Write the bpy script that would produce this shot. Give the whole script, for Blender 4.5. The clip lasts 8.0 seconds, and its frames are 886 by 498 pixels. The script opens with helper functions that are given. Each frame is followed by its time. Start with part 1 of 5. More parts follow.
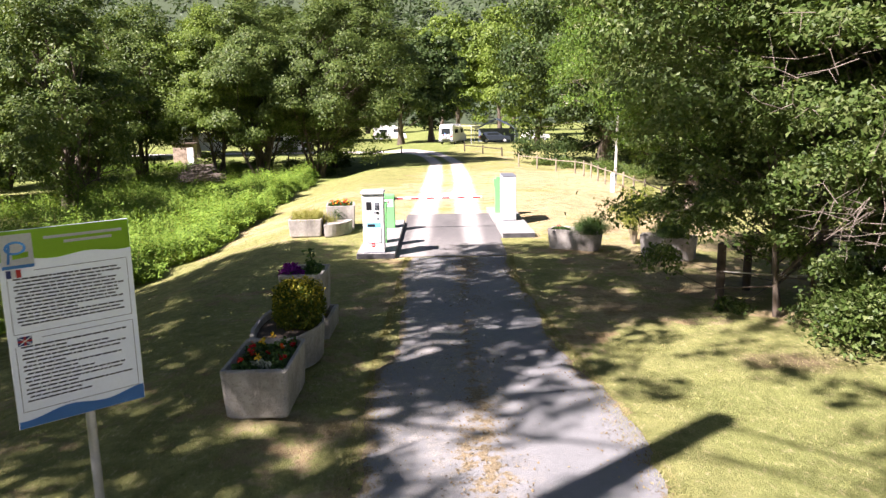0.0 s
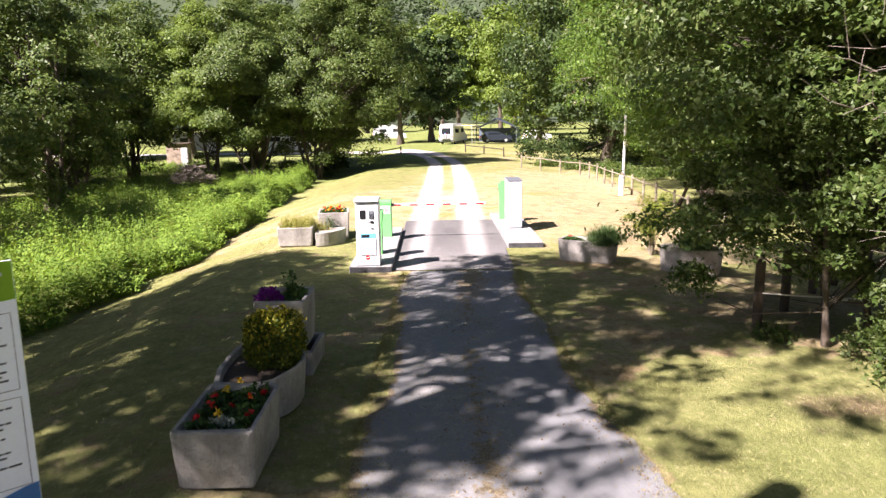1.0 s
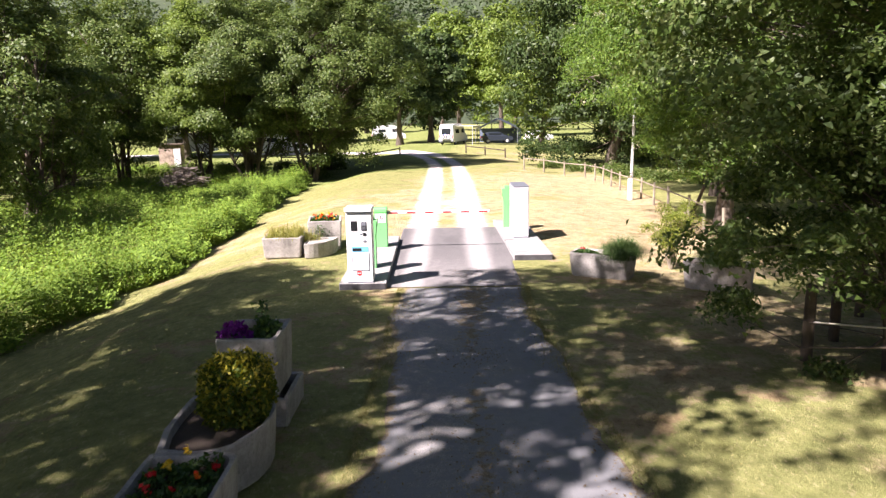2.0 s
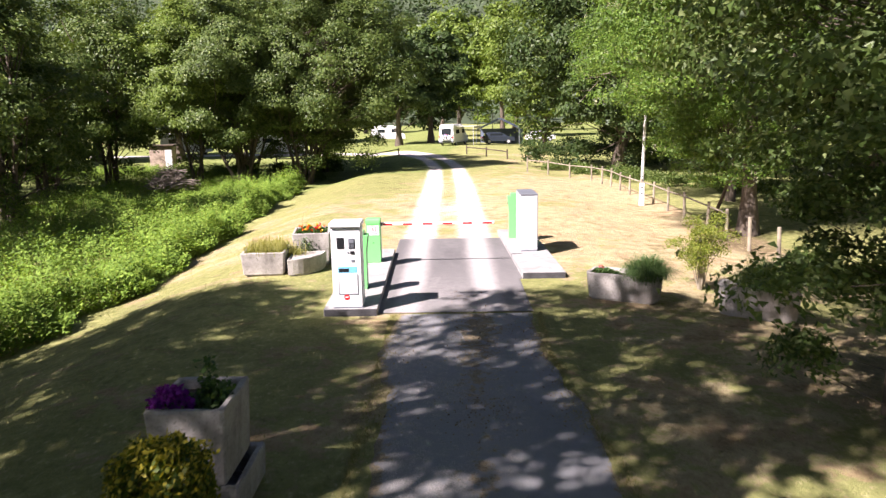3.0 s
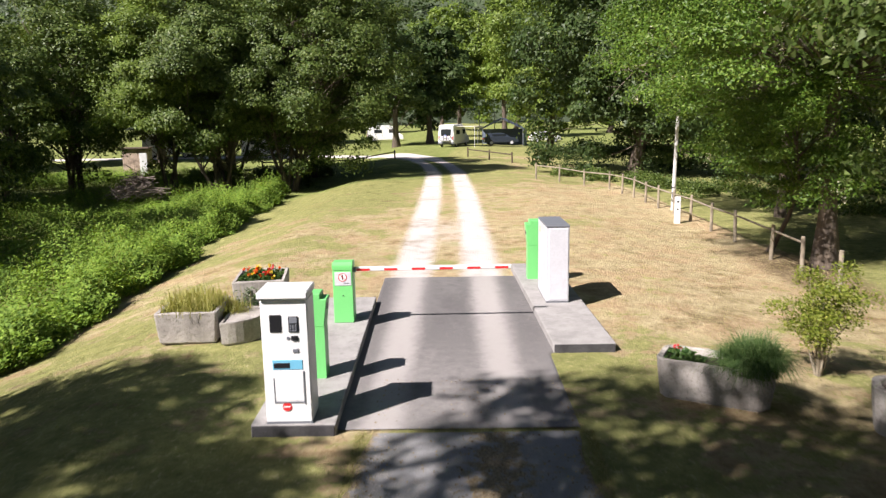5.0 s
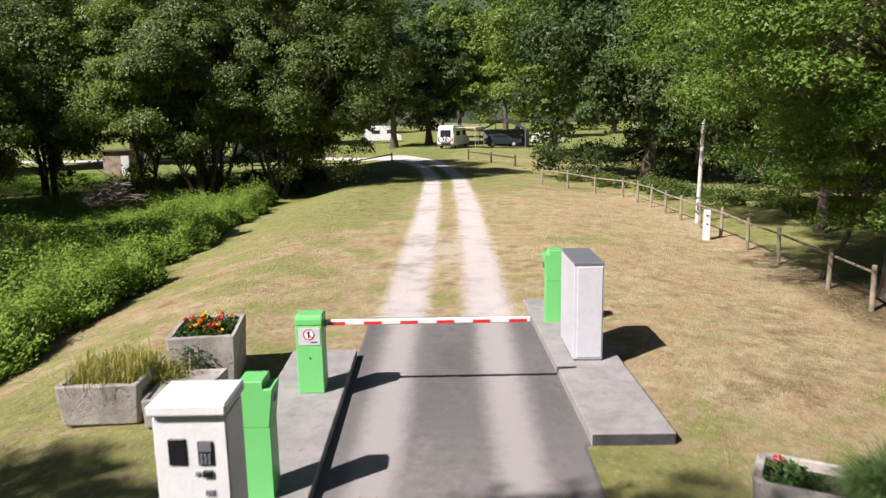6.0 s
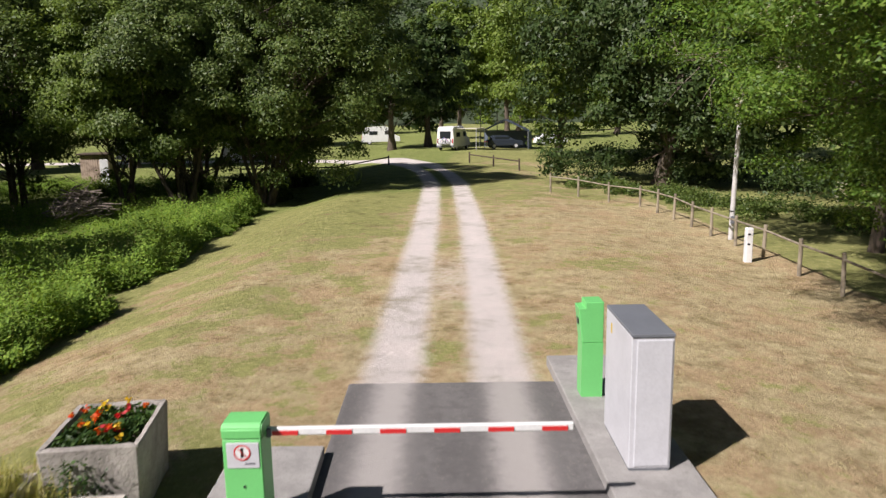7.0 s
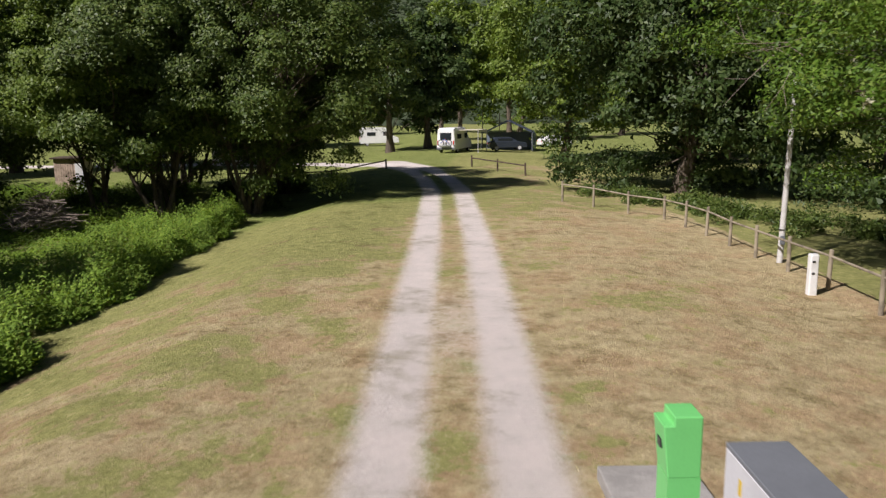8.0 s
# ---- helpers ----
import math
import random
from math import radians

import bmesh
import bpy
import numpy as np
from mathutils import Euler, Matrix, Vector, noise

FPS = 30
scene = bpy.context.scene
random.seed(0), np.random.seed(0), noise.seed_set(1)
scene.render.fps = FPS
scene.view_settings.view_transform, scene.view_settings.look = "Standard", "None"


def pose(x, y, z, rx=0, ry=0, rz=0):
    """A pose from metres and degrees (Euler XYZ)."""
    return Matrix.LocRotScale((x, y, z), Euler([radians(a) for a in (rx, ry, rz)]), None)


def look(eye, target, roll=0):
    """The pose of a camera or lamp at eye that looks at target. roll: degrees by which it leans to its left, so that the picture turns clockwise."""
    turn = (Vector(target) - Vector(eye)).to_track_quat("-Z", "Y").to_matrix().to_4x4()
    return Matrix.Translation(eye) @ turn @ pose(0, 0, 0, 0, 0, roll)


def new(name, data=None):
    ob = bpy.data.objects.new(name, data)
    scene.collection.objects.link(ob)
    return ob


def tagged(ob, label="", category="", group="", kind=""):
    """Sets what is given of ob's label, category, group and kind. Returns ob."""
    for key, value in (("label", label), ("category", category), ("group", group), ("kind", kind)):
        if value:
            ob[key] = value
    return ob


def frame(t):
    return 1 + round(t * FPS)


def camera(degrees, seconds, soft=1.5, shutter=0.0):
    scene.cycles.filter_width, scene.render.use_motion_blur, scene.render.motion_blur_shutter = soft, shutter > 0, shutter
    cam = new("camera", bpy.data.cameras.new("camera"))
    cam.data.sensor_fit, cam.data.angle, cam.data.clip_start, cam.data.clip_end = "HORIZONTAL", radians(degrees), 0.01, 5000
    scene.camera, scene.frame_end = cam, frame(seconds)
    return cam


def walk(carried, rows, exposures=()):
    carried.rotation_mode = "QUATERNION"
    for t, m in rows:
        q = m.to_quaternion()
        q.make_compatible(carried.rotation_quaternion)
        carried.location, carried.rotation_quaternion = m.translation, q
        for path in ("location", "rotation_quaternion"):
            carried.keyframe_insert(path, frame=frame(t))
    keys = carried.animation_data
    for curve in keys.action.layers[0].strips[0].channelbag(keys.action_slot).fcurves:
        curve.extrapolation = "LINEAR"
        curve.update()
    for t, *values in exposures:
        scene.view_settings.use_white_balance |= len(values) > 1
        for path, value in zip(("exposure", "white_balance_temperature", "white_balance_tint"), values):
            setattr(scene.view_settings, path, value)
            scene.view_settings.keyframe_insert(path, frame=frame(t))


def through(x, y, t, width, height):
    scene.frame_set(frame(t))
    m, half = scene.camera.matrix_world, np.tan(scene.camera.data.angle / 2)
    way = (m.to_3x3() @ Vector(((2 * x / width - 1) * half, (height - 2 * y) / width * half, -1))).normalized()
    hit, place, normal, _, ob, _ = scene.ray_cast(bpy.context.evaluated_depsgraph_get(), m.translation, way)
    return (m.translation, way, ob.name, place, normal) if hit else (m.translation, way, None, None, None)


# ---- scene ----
cam = camera(62.6, 8.0, soft=1.35, shutter=0.35)
METRES, EYE, TILT, LEAN, TURN = 20.5, 3.7, 0.0, 0.0, 0.7
ROWS = [
    (0.0, 0.0, 0.0, 0.0, -0.2, -10.49, 1.09),
    (0.5, -0.0004, 0.0404, 0.0004, -0.19, -10.51, 1.09),
    (1.0, -0.0007, 0.0819, 0.0008, -0.19, -10.54, 1.05),
    (2.5, -0.0003, 0.2138, 0.0011, -0.19, -10.54, 1.03),
    (3.0, 0.0002, 0.2664, 0.0015, -0.18, -10.55, 1.03),
    (3.5, 0.0011, 0.3201, 0.0019, -0.18, -10.56, 1.05),
    (4.0, 0.0018, 0.3796, 0.0026, -0.18, -10.58, 1.06),
    (4.5, 0.0027, 0.4447, 0.003, -0.18, -10.6, 1.06),
    (6.0, 0.005, 0.6682, 0.0076, -0.21, -10.64, 0.99),
    (6.5, 0.0053, 0.7475, 0.0092, -0.23, -10.65, 0.98),
    (7.0, 0.005, 0.8294, 0.0103, -0.25, -10.64, 0.96),
    (7.5, 0.004, 0.9142, 0.0119, -0.26, -10.63, 0.94),
    (8.0, 0.0022, 0.9998, 0.0133, -0.27, -10.64, 0.92),
]
EXPOSURES = [(0.0, 1.8, 6400, 24), (1.0, 1.77, 6400, 25), (2.5, 1.7, 6330, 27), (3.5, 1.56, 6330, 24), (4.5, 1.25, 6350, 18), (6.0, 0.73, 6350, 18), (7.0, 0.48, 6350, 17), (8.0, 0.27, 6350, 17)]
walk(cam, [(t, pose(0, 0, EYE, TILT, LEAN, TURN) @ pose(METRES * x, METRES * y, METRES * z, 90 + pitch, roll, yaw)) for t, x, y, z, yaw, pitch, roll in ROWS], EXPOSURES)

# ---- daylight ----
SUN_ELEVATION = radians(44)
SUN_WAY = Vector((0.76, 0.65, 0)).normalized()          # the way in which shadows fall
world = bpy.data.worlds.new("sky")
scene.world = world
world.use_nodes = True
sky = world.node_tree.nodes.new("ShaderNodeTexSky")
sky.sky_type, sky.sun_disc = "NISHITA", False
sky.sun_elevation = SUN_ELEVATION
sky.sun_rotation = math.atan2(-SUN_WAY.x, -SUN_WAY.y)
background = world.node_tree.nodes["Background"]
background.inputs["Strength"].default_value = 0.026
world.node_tree.links.new(sky.outputs["Color"], background.inputs["Color"])
sun_data = bpy.data.lights.new("sun", "SUN")
sun_data.energy, sun_data.angle, sun_data.color = 5.0, radians(0.75), (1.0, 0.955, 0.89)
sun = new("sun", sun_data)
down = Vector((SUN_WAY.x * math.cos(SUN_ELEVATION), SUN_WAY.y * math.cos(SUN_ELEVATION), -math.sin(SUN_ELEVATION)))
sun.matrix_world = look((-20, -20, 30), Vector((-20, -20, 30)) + down)


# ---- materials ----
class Mat:
    """A node material in the making."""

    def __init__(self, name, rough=0.7, metal=0.0):
        self.m = bpy.data.materials.new(name)
        self.m.use_nodes = True
        self.t = self.m.node_tree
        self.p = self.t.nodes["Principled BSDF"]
        self.p.inputs["Roughness"].default_value = rough
        self.p.inputs["Metallic"].default_value = metal
        self.co = None

    def n(self, kind, **kw):
        node = self.t.nodes.new("ShaderNode" + kind)
        for k, v in kw.items():
            setattr(node, k, v)
        return node

    def l(self, a, b):
        self.t.links.new(a, b)

    def coords(self):
        if self.co is None:
            self.co = self.n("TexCoord").outputs["Object"]
        return self.co

    def noise(self, scale, detail=4.0, rough=0.6, stretch=None):
        node = self.n("TexNoise")
        node.inputs["Scale"].default_value, node.inputs["Detail"].default_value, node.inputs["Roughness"].default_value = scale, detail, rough
        source = self.coords()
        if stretch:
            mp = self.n("Mapping")
            mp.inputs["Scale"].default_value = stretch
            self.l(source, mp.inputs["Vector"])
            source = mp.outputs["Vector"]
        self.l(source, node.inputs["Vector"])
        return node.outputs["Fac"]

    def ramp(self, fac, stops):
        node = self.n("ValToRGB")
        e = node.color_ramp.elements
        while len(e) < len(stops):
            e.new(0.5)
        for s, (at, c) in zip(e, stops):
            s.position = at
            s.color = (*c, 1) if len(c) == 3 else c
        self.l(fac, node.inputs["Fac"])
        return node.outputs["Color"]

    def step(self, fac, lo, hi):
        node = self.n("MapRange", interpolation_type="SMOOTHSTEP")
        node.inputs["From Min"].default_value, node.inputs["From Max"].default_value = lo, hi
        self.l(fac, node.inputs["Value"])
        return node.outputs["Result"]

    def math(self, op, a, b=0.0):
        node = self.n("Math", operation=op)
        for s, v in zip(node.inputs, (a, b)):
            if isinstance(v, (int, float)):
                s.default_value = v
            else:
                self.l(v, s)
        return node.outputs["Value"]

    def mix(self, fac, a, b, blend="MIX"):
        node = self.n("Mix", data_type="RGBA", blend_type=blend)
        for s, v in ((node.inputs[0], fac), (node.inputs[6], a), (node.inputs[7], b)):
            if isinstance(v, (int, float)):
                s.default_value = v
            elif isinstance(v, tuple):
                s.default_value = (*v, 1)
            else:
                self.l(v, s)
        return node.outputs[2]

    def attr(self, name):
        return self.n("Attribute", attribute_name=name).outputs["Fac"]

    def colour(self, c):
        if isinstance(c, tuple):
            self.p.inputs["Base Color"].default_value = (*c, 1)
        else:
            self.l(c, self.p.inputs["Base Color"])
        return self

    def bump(self, height, distance, strength=1.0):
        node = self.n("Bump")
        node.inputs["Distance"].default_value, node.inputs["Strength"].default_value = distance, strength
        self.l(height, node.inputs["Height"])
        self.l(node.outputs["Normal"], self.p.inputs["Normal"])
        return self


def paint(name, c, rough=0.45, metal=0.0, dirt=0.12, scale=3.0):
    """A coat of one colour with faint dirt."""
    k = Mat(name, rough, metal)
    f = k.step(k.noise(scale, 6, 0.65), 0.35, 0.75)
    g = k.step(k.noise(scale * 14, 3), 0.4, 0.7)
    dark = tuple(v * (1 - 2.2 * dirt) for v in c)
    a = k.mix(f, c, tuple(v * (1 - dirt) for v in c))
    k.colour(k.mix(k.math("MULTIPLY", g, 0.35), a, dark))
    k.bump(k.noise(scale * 20, 2), 0.0008)
    return k.m


def concrete_material(name, light, dark, moss=0.0, grain=60.0):
    k = Mat(name, 0.9)
    big = k.noise(2.3, 6, 0.7)
    fine = k.noise(grain, 4, 0.7)
    c = k.mix(k.step(big, 0.35, 0.7), light, dark)
    c = k.mix(k.math("MULTIPLY", k.step(fine, 0.5, 0.72), 0.55), c, tuple(v * 0.45 for v in dark))
    streak = k.step(k.noise(5.0, 5, 0.7, (1, 1, 0.22)), 0.52, 0.75)
    c = k.mix(k.math("MULTIPLY", streak, 0.5), c, tuple(v * 0.6 for v in dark))
    if moss:
        c = k.mix(k.math("MULTIPLY", k.step(k.noise(7, 5, 0.7), 0.55, 0.7), moss), c, (0.09, 0.10, 0.03))
    k.colour(c)
    k.bump(k.math("ADD", fine, k.math("MULTIPLY", big, 1.5)), 0.012)
    return k.m


def leaf_material(name, a, b, c, through=0.28, rough=0.5):
    """Leaves: three greens by leaf, with light coming through."""
    k = Mat(name, rough)
    k.p.inputs["Specular IOR Level"].default_value = 0.28
    r = k.n("NewGeometry").outputs["Random Per Island"]
    big = k.step(k.noise(0.55, 3), 0.3, 0.7)
    col = k.ramp(r, [(0.0, a), (0.55, b), (1.0, c)])
    col = k.mix(k.math("MULTIPLY", big, 0.45), col, tuple(v * 0.6 for v in a))
    k.colour(col)
    tr = k.n("BsdfTranslucent")
    k.l(k.mix(1.0, col, (1.25, 1.2, 0.45), "MULTIPLY"), tr.inputs["Color"])
    ms = k.n("MixShader")
    ms.inputs["Fac"].default_value = through
    k.l(k.p.outputs["BSDF"], ms.inputs[1])
    k.l(tr.outputs["BSDF"], ms.inputs[2])
    k.l(ms.outputs["Shader"], k.t.nodes["Material Output"].inputs["Surface"])
    return k.m


def bark_material(name, a, b):
    k = Mat(name, 0.95)
    f = k.noise(9, 6, 0.7, (1, 1, 0.2))
    k.colour(k.mix(k.step(f, 0.35, 0.65), a, b))
    k.bump(f, 0.03)
    return k.m


def wood_material(name, a, b):
    k = Mat(name, 0.85)
    f = k.noise(14, 5, 0.65, (1, 1, 0.15))
    g = k.step(k.noise(3, 4), 0.4, 0.7)
    k.colour(k.mix(g, k.mix(f, a, b), tuple(v * 0.6 for v in b)))
    k.bump(f, 0.006)
    return k.m


def ground_material():
    k = Mat("mown_grass", 0.95)
    k.p.inputs["Specular IOR Level"].default_value = 0.15
    n0, n1, n2, n3, n4 = k.noise(0.16, 4, 0.6), k.noise(0.55, 5, 0.7), k.noise(2.6, 6, 0.75), k.noise(11, 6, 0.8, (1.0, 0.55, 1)), k.noise(85, 3, 0.8)
    patch = k.math("ADD", k.math("ADD", k.math("MULTIPLY", n1, 0.5), k.math("MULTIPLY", n2, 0.3)), k.math("MULTIPLY", n0, 0.2))
    straw = k.ramp(n2, [(0.28, (0.33, 0.26, 0.145)), (0.5, (0.52, 0.42, 0.25)), (0.72, (0.69, 0.58, 0.375))])
    rust = k.ramp(n2, [(0.3, (0.38, 0.26, 0.15)), (0.7, (0.62, 0.45, 0.28))])
    c = k.mix(k.math("MULTIPLY", k.step(k.noise(0.75, 5, 0.7), 0.46, 0.58), 0.85), straw, rust)
    green = k.ramp(n2, [(0.25, (0.165, 0.185, 0.055)), (0.7, (0.39, 0.385, 0.15))])
    lush = k.math("ADD", patch, k.math("SUBTRACT", k.attr("lush"), 0.5))
    c = k.mix(k.step(lush, 0.445, 0.5), c, green)
    rich = k.ramp(n2, [(0.3, (0.13, 0.175, 0.04)), (0.7, (0.29, 0.33, 0.105))])
    c = k.mix(k.step(k.math("ADD", k.attr("lush"), k.math("MULTIPLY", n2, 0.4)), 0.98, 1.25), c, rich)
    litter = k.ramp(n3, [(0.3, (0.12, 0.085, 0.05)), (0.55, (0.23, 0.165, 0.10)), (0.75, (0.42, 0.32, 0.20))])
    c = k.mix(k.step(k.math("ADD", k.attr("litter"), k.math("MULTIPLY", n2, 0.6)), 0.7, 1.0), c, litter)
    c = k.mix(k.math("MULTIPLY", k.step(n4, 0.36, 0.62), 0.2), c, (0.14, 0.13, 0.05))
    c = k.mix(k.math("MULTIPLY", k.step(n3, 0.46, 0.32), 0.5), c, (0.10, 0.10, 0.035))
    c = k.mix(k.math("MULTIPLY", k.step(n3, 0.53, 0.68), 0.65), c, (0.62, 0.52, 0.31))
    stones = k.ramp(n4, [(0.3, (0.48, 0.425, 0.405)), (0.5, (0.71, 0.645, 0.625)), (0.75, (0.83, 0.775, 0.75))])
    wild = k.math("SUBTRACT", k.math("ADD", k.math("ADD", k.math("MULTIPLY", n3, 0.45), k.math("MULTIPLY", n2, 0.5)), k.math("MULTIPLY", n4, 1.1)), 1.02)
    g = k.step(k.math("ADD", k.attr("gravel"), k.math("MULTIPLY", wild, 1.0)), 0.2, 0.8)
    c = k.mix(g, c, stones)
    shade = k.ramp(k.math("ADD", k.math("MULTIPLY", n1, 0.6), k.math("MULTIPLY", k.noise(1.3, 5, 0.75), 0.4)), [(0.36, (0.58, 0.57, 0.48)), (0.48, (0.9, 0.9, 0.87)), (0.6, (1.0, 0.98, 0.95))])
    c = k.mix(1.0, c, shade, "MULTIPLY")
    k.colour(c)
    k.bump(k.math("ADD", n4, n3), 0.022)
    return k.m


def asphalt_material(name, light, dark, strip):
    k = Mat(name, 0.9)
    big, mid, fine = k.noise(0.9, 5, 0.65, (1, 0.35, 1)), k.noise(6, 5, 0.7), k.noise(110, 3, 0.8)
    c = k.mix(k.step(big, 0.35, 0.7), light, dark)
    c = k.mix(k.math("MULTIPLY", k.step(fine, 0.45, 0.7), 0.5), c, tuple(v * 0.5 for v in dark))
    c = k.mix(k.math("MULTIPLY", k.step(fine, 0.62, 0.75), 0.35), c, (0.45, 0.43, 0.4))
    c = k.mix(k.math("MULTIPLY", k.step(mid, 0.42, 0.68), 0.4), c, tuple(v * 0.62 for v in dark))
    c = k.mix(k.math("MULTIPLY", k.step(k.noise(31, 4, 0.8), 0.58, 0.68), 0.45), c, (0.40, 0.35, 0.28))
    w = k.math("ADD", k.attr(strip), k.math("MULTIPLY", k.math("SUBTRACT", k.math("ADD", mid, big), 1.0), 1.9 if strip == "weeds" else 0.7))
    if strip == "weeds":
        pebbles = k.ramp(k.noise(55, 3, 0.8), [(0.3, (0.13, 0.115, 0.10)), (0.5, (0.32, 0.30, 0.275)), (0.7, (0.55, 0.51, 0.46))])
        old = k.math("SUBTRACT", k.step(k.math("ADD", mid, k.math("MULTIPLY", big, 0.8)), 0.75, 1.05), k.attr("newer"))
        c = k.mix(k.math("MULTIPLY", k.step(old, 0.0, 1.0), 0.75), c, pebbles)
        c = k.mix(k.math("MULTIPLY", k.attr("newer"), 0.5), c, (0.235, 0.233, 0.238))
        c = k.mix(k.step(w, 0.45, 0.72), c, k.ramp(k.noise(40, 4, 0.8), [(0.3, (0.085, 0.075, 0.045)), (0.55, (0.26, 0.20, 0.12)), (0.8, (0.52, 0.40, 0.26))]))
    else:
        c = k.mix(k.math("MULTIPLY", k.step(w, 0.1, 1.0), 0.7), c, (0.46, 0.425, 0.40))
    k.colour(c)
    k.bump(k.math("ADD", fine, k.math("MULTIPLY", mid, 0.6)), 0.008)
    return k.m


GROUND = ground_material()
ASPHALT = asphalt_material("worn_asphalt", (0.28, 0.276, 0.278), (0.205, 0.203, 0.207), "weeds")
SLAB = asphalt_material("slab_asphalt", (0.165, 0.155, 0.15), (0.115, 0.107, 0.105), "dust")
KERB_DARK = concrete_material("dark_kerb_face", (0.075, 0.072, 0.075), (0.035, 0.034, 0.036))
KERB = concrete_material("kerb_concrete", (0.37, 0.352, 0.335), (0.27, 0.257, 0.243))
TROUGH = concrete_material("trough_concrete", (0.43, 0.395, 0.355), (0.26, 0.235, 0.21), 0.25, 30.0)
SOIL = concrete_material("soil", (0.07, 0.05, 0.035), (0.045, 0.032, 0.022))
WHITE = paint("white_coat", (0.78, 0.78, 0.77), 0.4)
GREY = paint("grey_coat", (0.16, 0.17, 0.19), 0.5)
ALU = paint("light_grey_coat", (0.57, 0.57, 0.60), 0.42)
LIME = paint("lime_green_coat", (0.16, 0.56, 0.17), 0.4, dirt=0.07)
SIGN_WHITE = paint("sign_white", (0.74, 0.78, 0.86), 0.4, dirt=0.05)
SIGN_LIME = paint("sign_green", (0.33, 0.60, 0.02), 0.35, dirt=0.05)
SIGN_BLUE = paint("sign_blue", (0.05, 0.25, 0.62), 0.35, dirt=0.05)
SKY_BLUE = paint("label_blue", (0.16, 0.45, 0.62), 0.35, dirt=0.05)
RED = paint("red_coat", (0.62, 0.03, 0.03), 0.4, dirt=0.06)
BLACK = paint("black_plastic", (0.015, 0.015, 0.017), 0.35)
INK = paint("ink", (0.12, 0.12, 0.14), 0.5)
STEEL = paint("galvanised_steel", (0.42, 0.43, 0.44), 0.45, 0.7)
DARKBLUE = paint("navy_ink", (0.03, 0.05, 0.22), 0.4)
GLASS_DARK = paint("dark_window", (0.02, 0.025, 0.03), 0.08, dirt=0.0)
RUBBER = paint("rubber", (0.02, 0.02, 0.02), 0.8)
CREAM = paint("cream_cloth", (0.62, 0.58, 0.47), 0.8)
SLATE = paint("slate_cloth", (0.12, 0.15, 0.20), 0.8)
CAR_GREY = paint("dark_blue_car", (0.04, 0.05, 0.07), 0.25, 0.2)
POLE_GREY = concrete_material("pole_concrete", (0.60, 0.59, 0.57), (0.47, 0.46, 0.44))
POST_WOOD = wood_material("weathered_post", (0.36, 0.31, 0.225), (0.24, 0.20, 0.145))
DARK_WOOD = wood_material("dark_post", (0.12, 0.085, 0.055), (0.07, 0.05, 0.035))
PLANK = wood_material("hut_plank", (0.60, 0.47, 0.37), (0.45, 0.34, 0.26))
BARK = bark_material("bark", (0.15, 0.115, 0.085), (0.06, 0.047, 0.036))
DEADWOOD = bark_material("dead_wood", (0.30, 0.245, 0.20), (0.15, 0.12, 0.10))
LEAF_A = leaf_material("alder_leaf", (0.055, 0.095, 0.018), (0.1, 0.15, 0.028), (0.18, 0.222, 0.06), 0.22)
LEAF_B = leaf_material("lime_leaf", (0.091, 0.147, 0.02), (0.153, 0.226, 0.031), (0.237, 0.298, 0.063))
LEAF_C = leaf_material("locust_leaf", (0.058, 0.12, 0.012), (0.1, 0.185, 0.019), (0.19, 0.265, 0.045), 0.24)
LEAF_D = leaf_material("maple_leaf", (0.053, 0.09, 0.018), (0.092, 0.145, 0.03), (0.21, 0.25, 0.09))
LEAF_E = leaf_material("oak_leaf", (0.034, 0.062, 0.015), (0.056, 0.096, 0.024), (0.108, 0.145, 0.048), 0.22)
HILL_LEAF = leaf_material("hill_leaf", (0.045, 0.075, 0.03), (0.07, 0.11, 0.04), (0.1, 0.14, 0.055), 0.2)
HILL_FLOOR = concrete_material("wood_floor", (0.05, 0.07, 0.03), (0.03, 0.045, 0.02))
MEADOW_LEAF = leaf_material("meadow_leaf", (0.092, 0.17, 0.018), (0.175, 0.29, 0.03), (0.3, 0.415, 0.06), 0.25, 0.7)
BLADE = leaf_material("lawn_blade", (0.19, 0.2, 0.06), (0.35, 0.31, 0.13), (0.48, 0.41, 0.21), 0.2, 0.8)
PAMPAS = leaf_material("ornamental_grass", (0.05, 0.105, 0.03), (0.09, 0.16, 0.045), (0.2, 0.27, 0.1))
STRAW = leaf_material("straw_grass", (0.28, 0.30, 0.06), (0.38, 0.36, 0.10), (0.48, 0.42, 0.16))
BUSH_LEAF = leaf_material("yellow_bush_leaf", (0.045, 0.085, 0.01), (0.1, 0.135, 0.012), (0.27, 0.24, 0.02))
YELLOW_TIP = leaf_material("yellow_tip_leaf", (0.3, 0.27, 0.02), (0.45, 0.38, 0.03), (0.55, 0.46, 0.06))
HERB = leaf_material("herb_leaf", (0.03, 0.075, 0.02), (0.06, 0.12, 0.025), (0.12, 0.19, 0.05))
SHRUB_LEAF = leaf_material("young_shrub_leaf", (0.13, 0.18, 0.02), (0.2, 0.25, 0.03), (0.36, 0.36, 0.08))
SILVER = leaf_material("silver_leaf", (0.16, 0.19, 0.15), (0.22, 0.26, 0.2), (0.32, 0.36, 0.3), 0.1)
LITTER = leaf_material("dry_leaf", (0.13, 0.09, 0.05), (0.27, 0.2, 0.11), (0.42, 0.34, 0.2), 0.15)
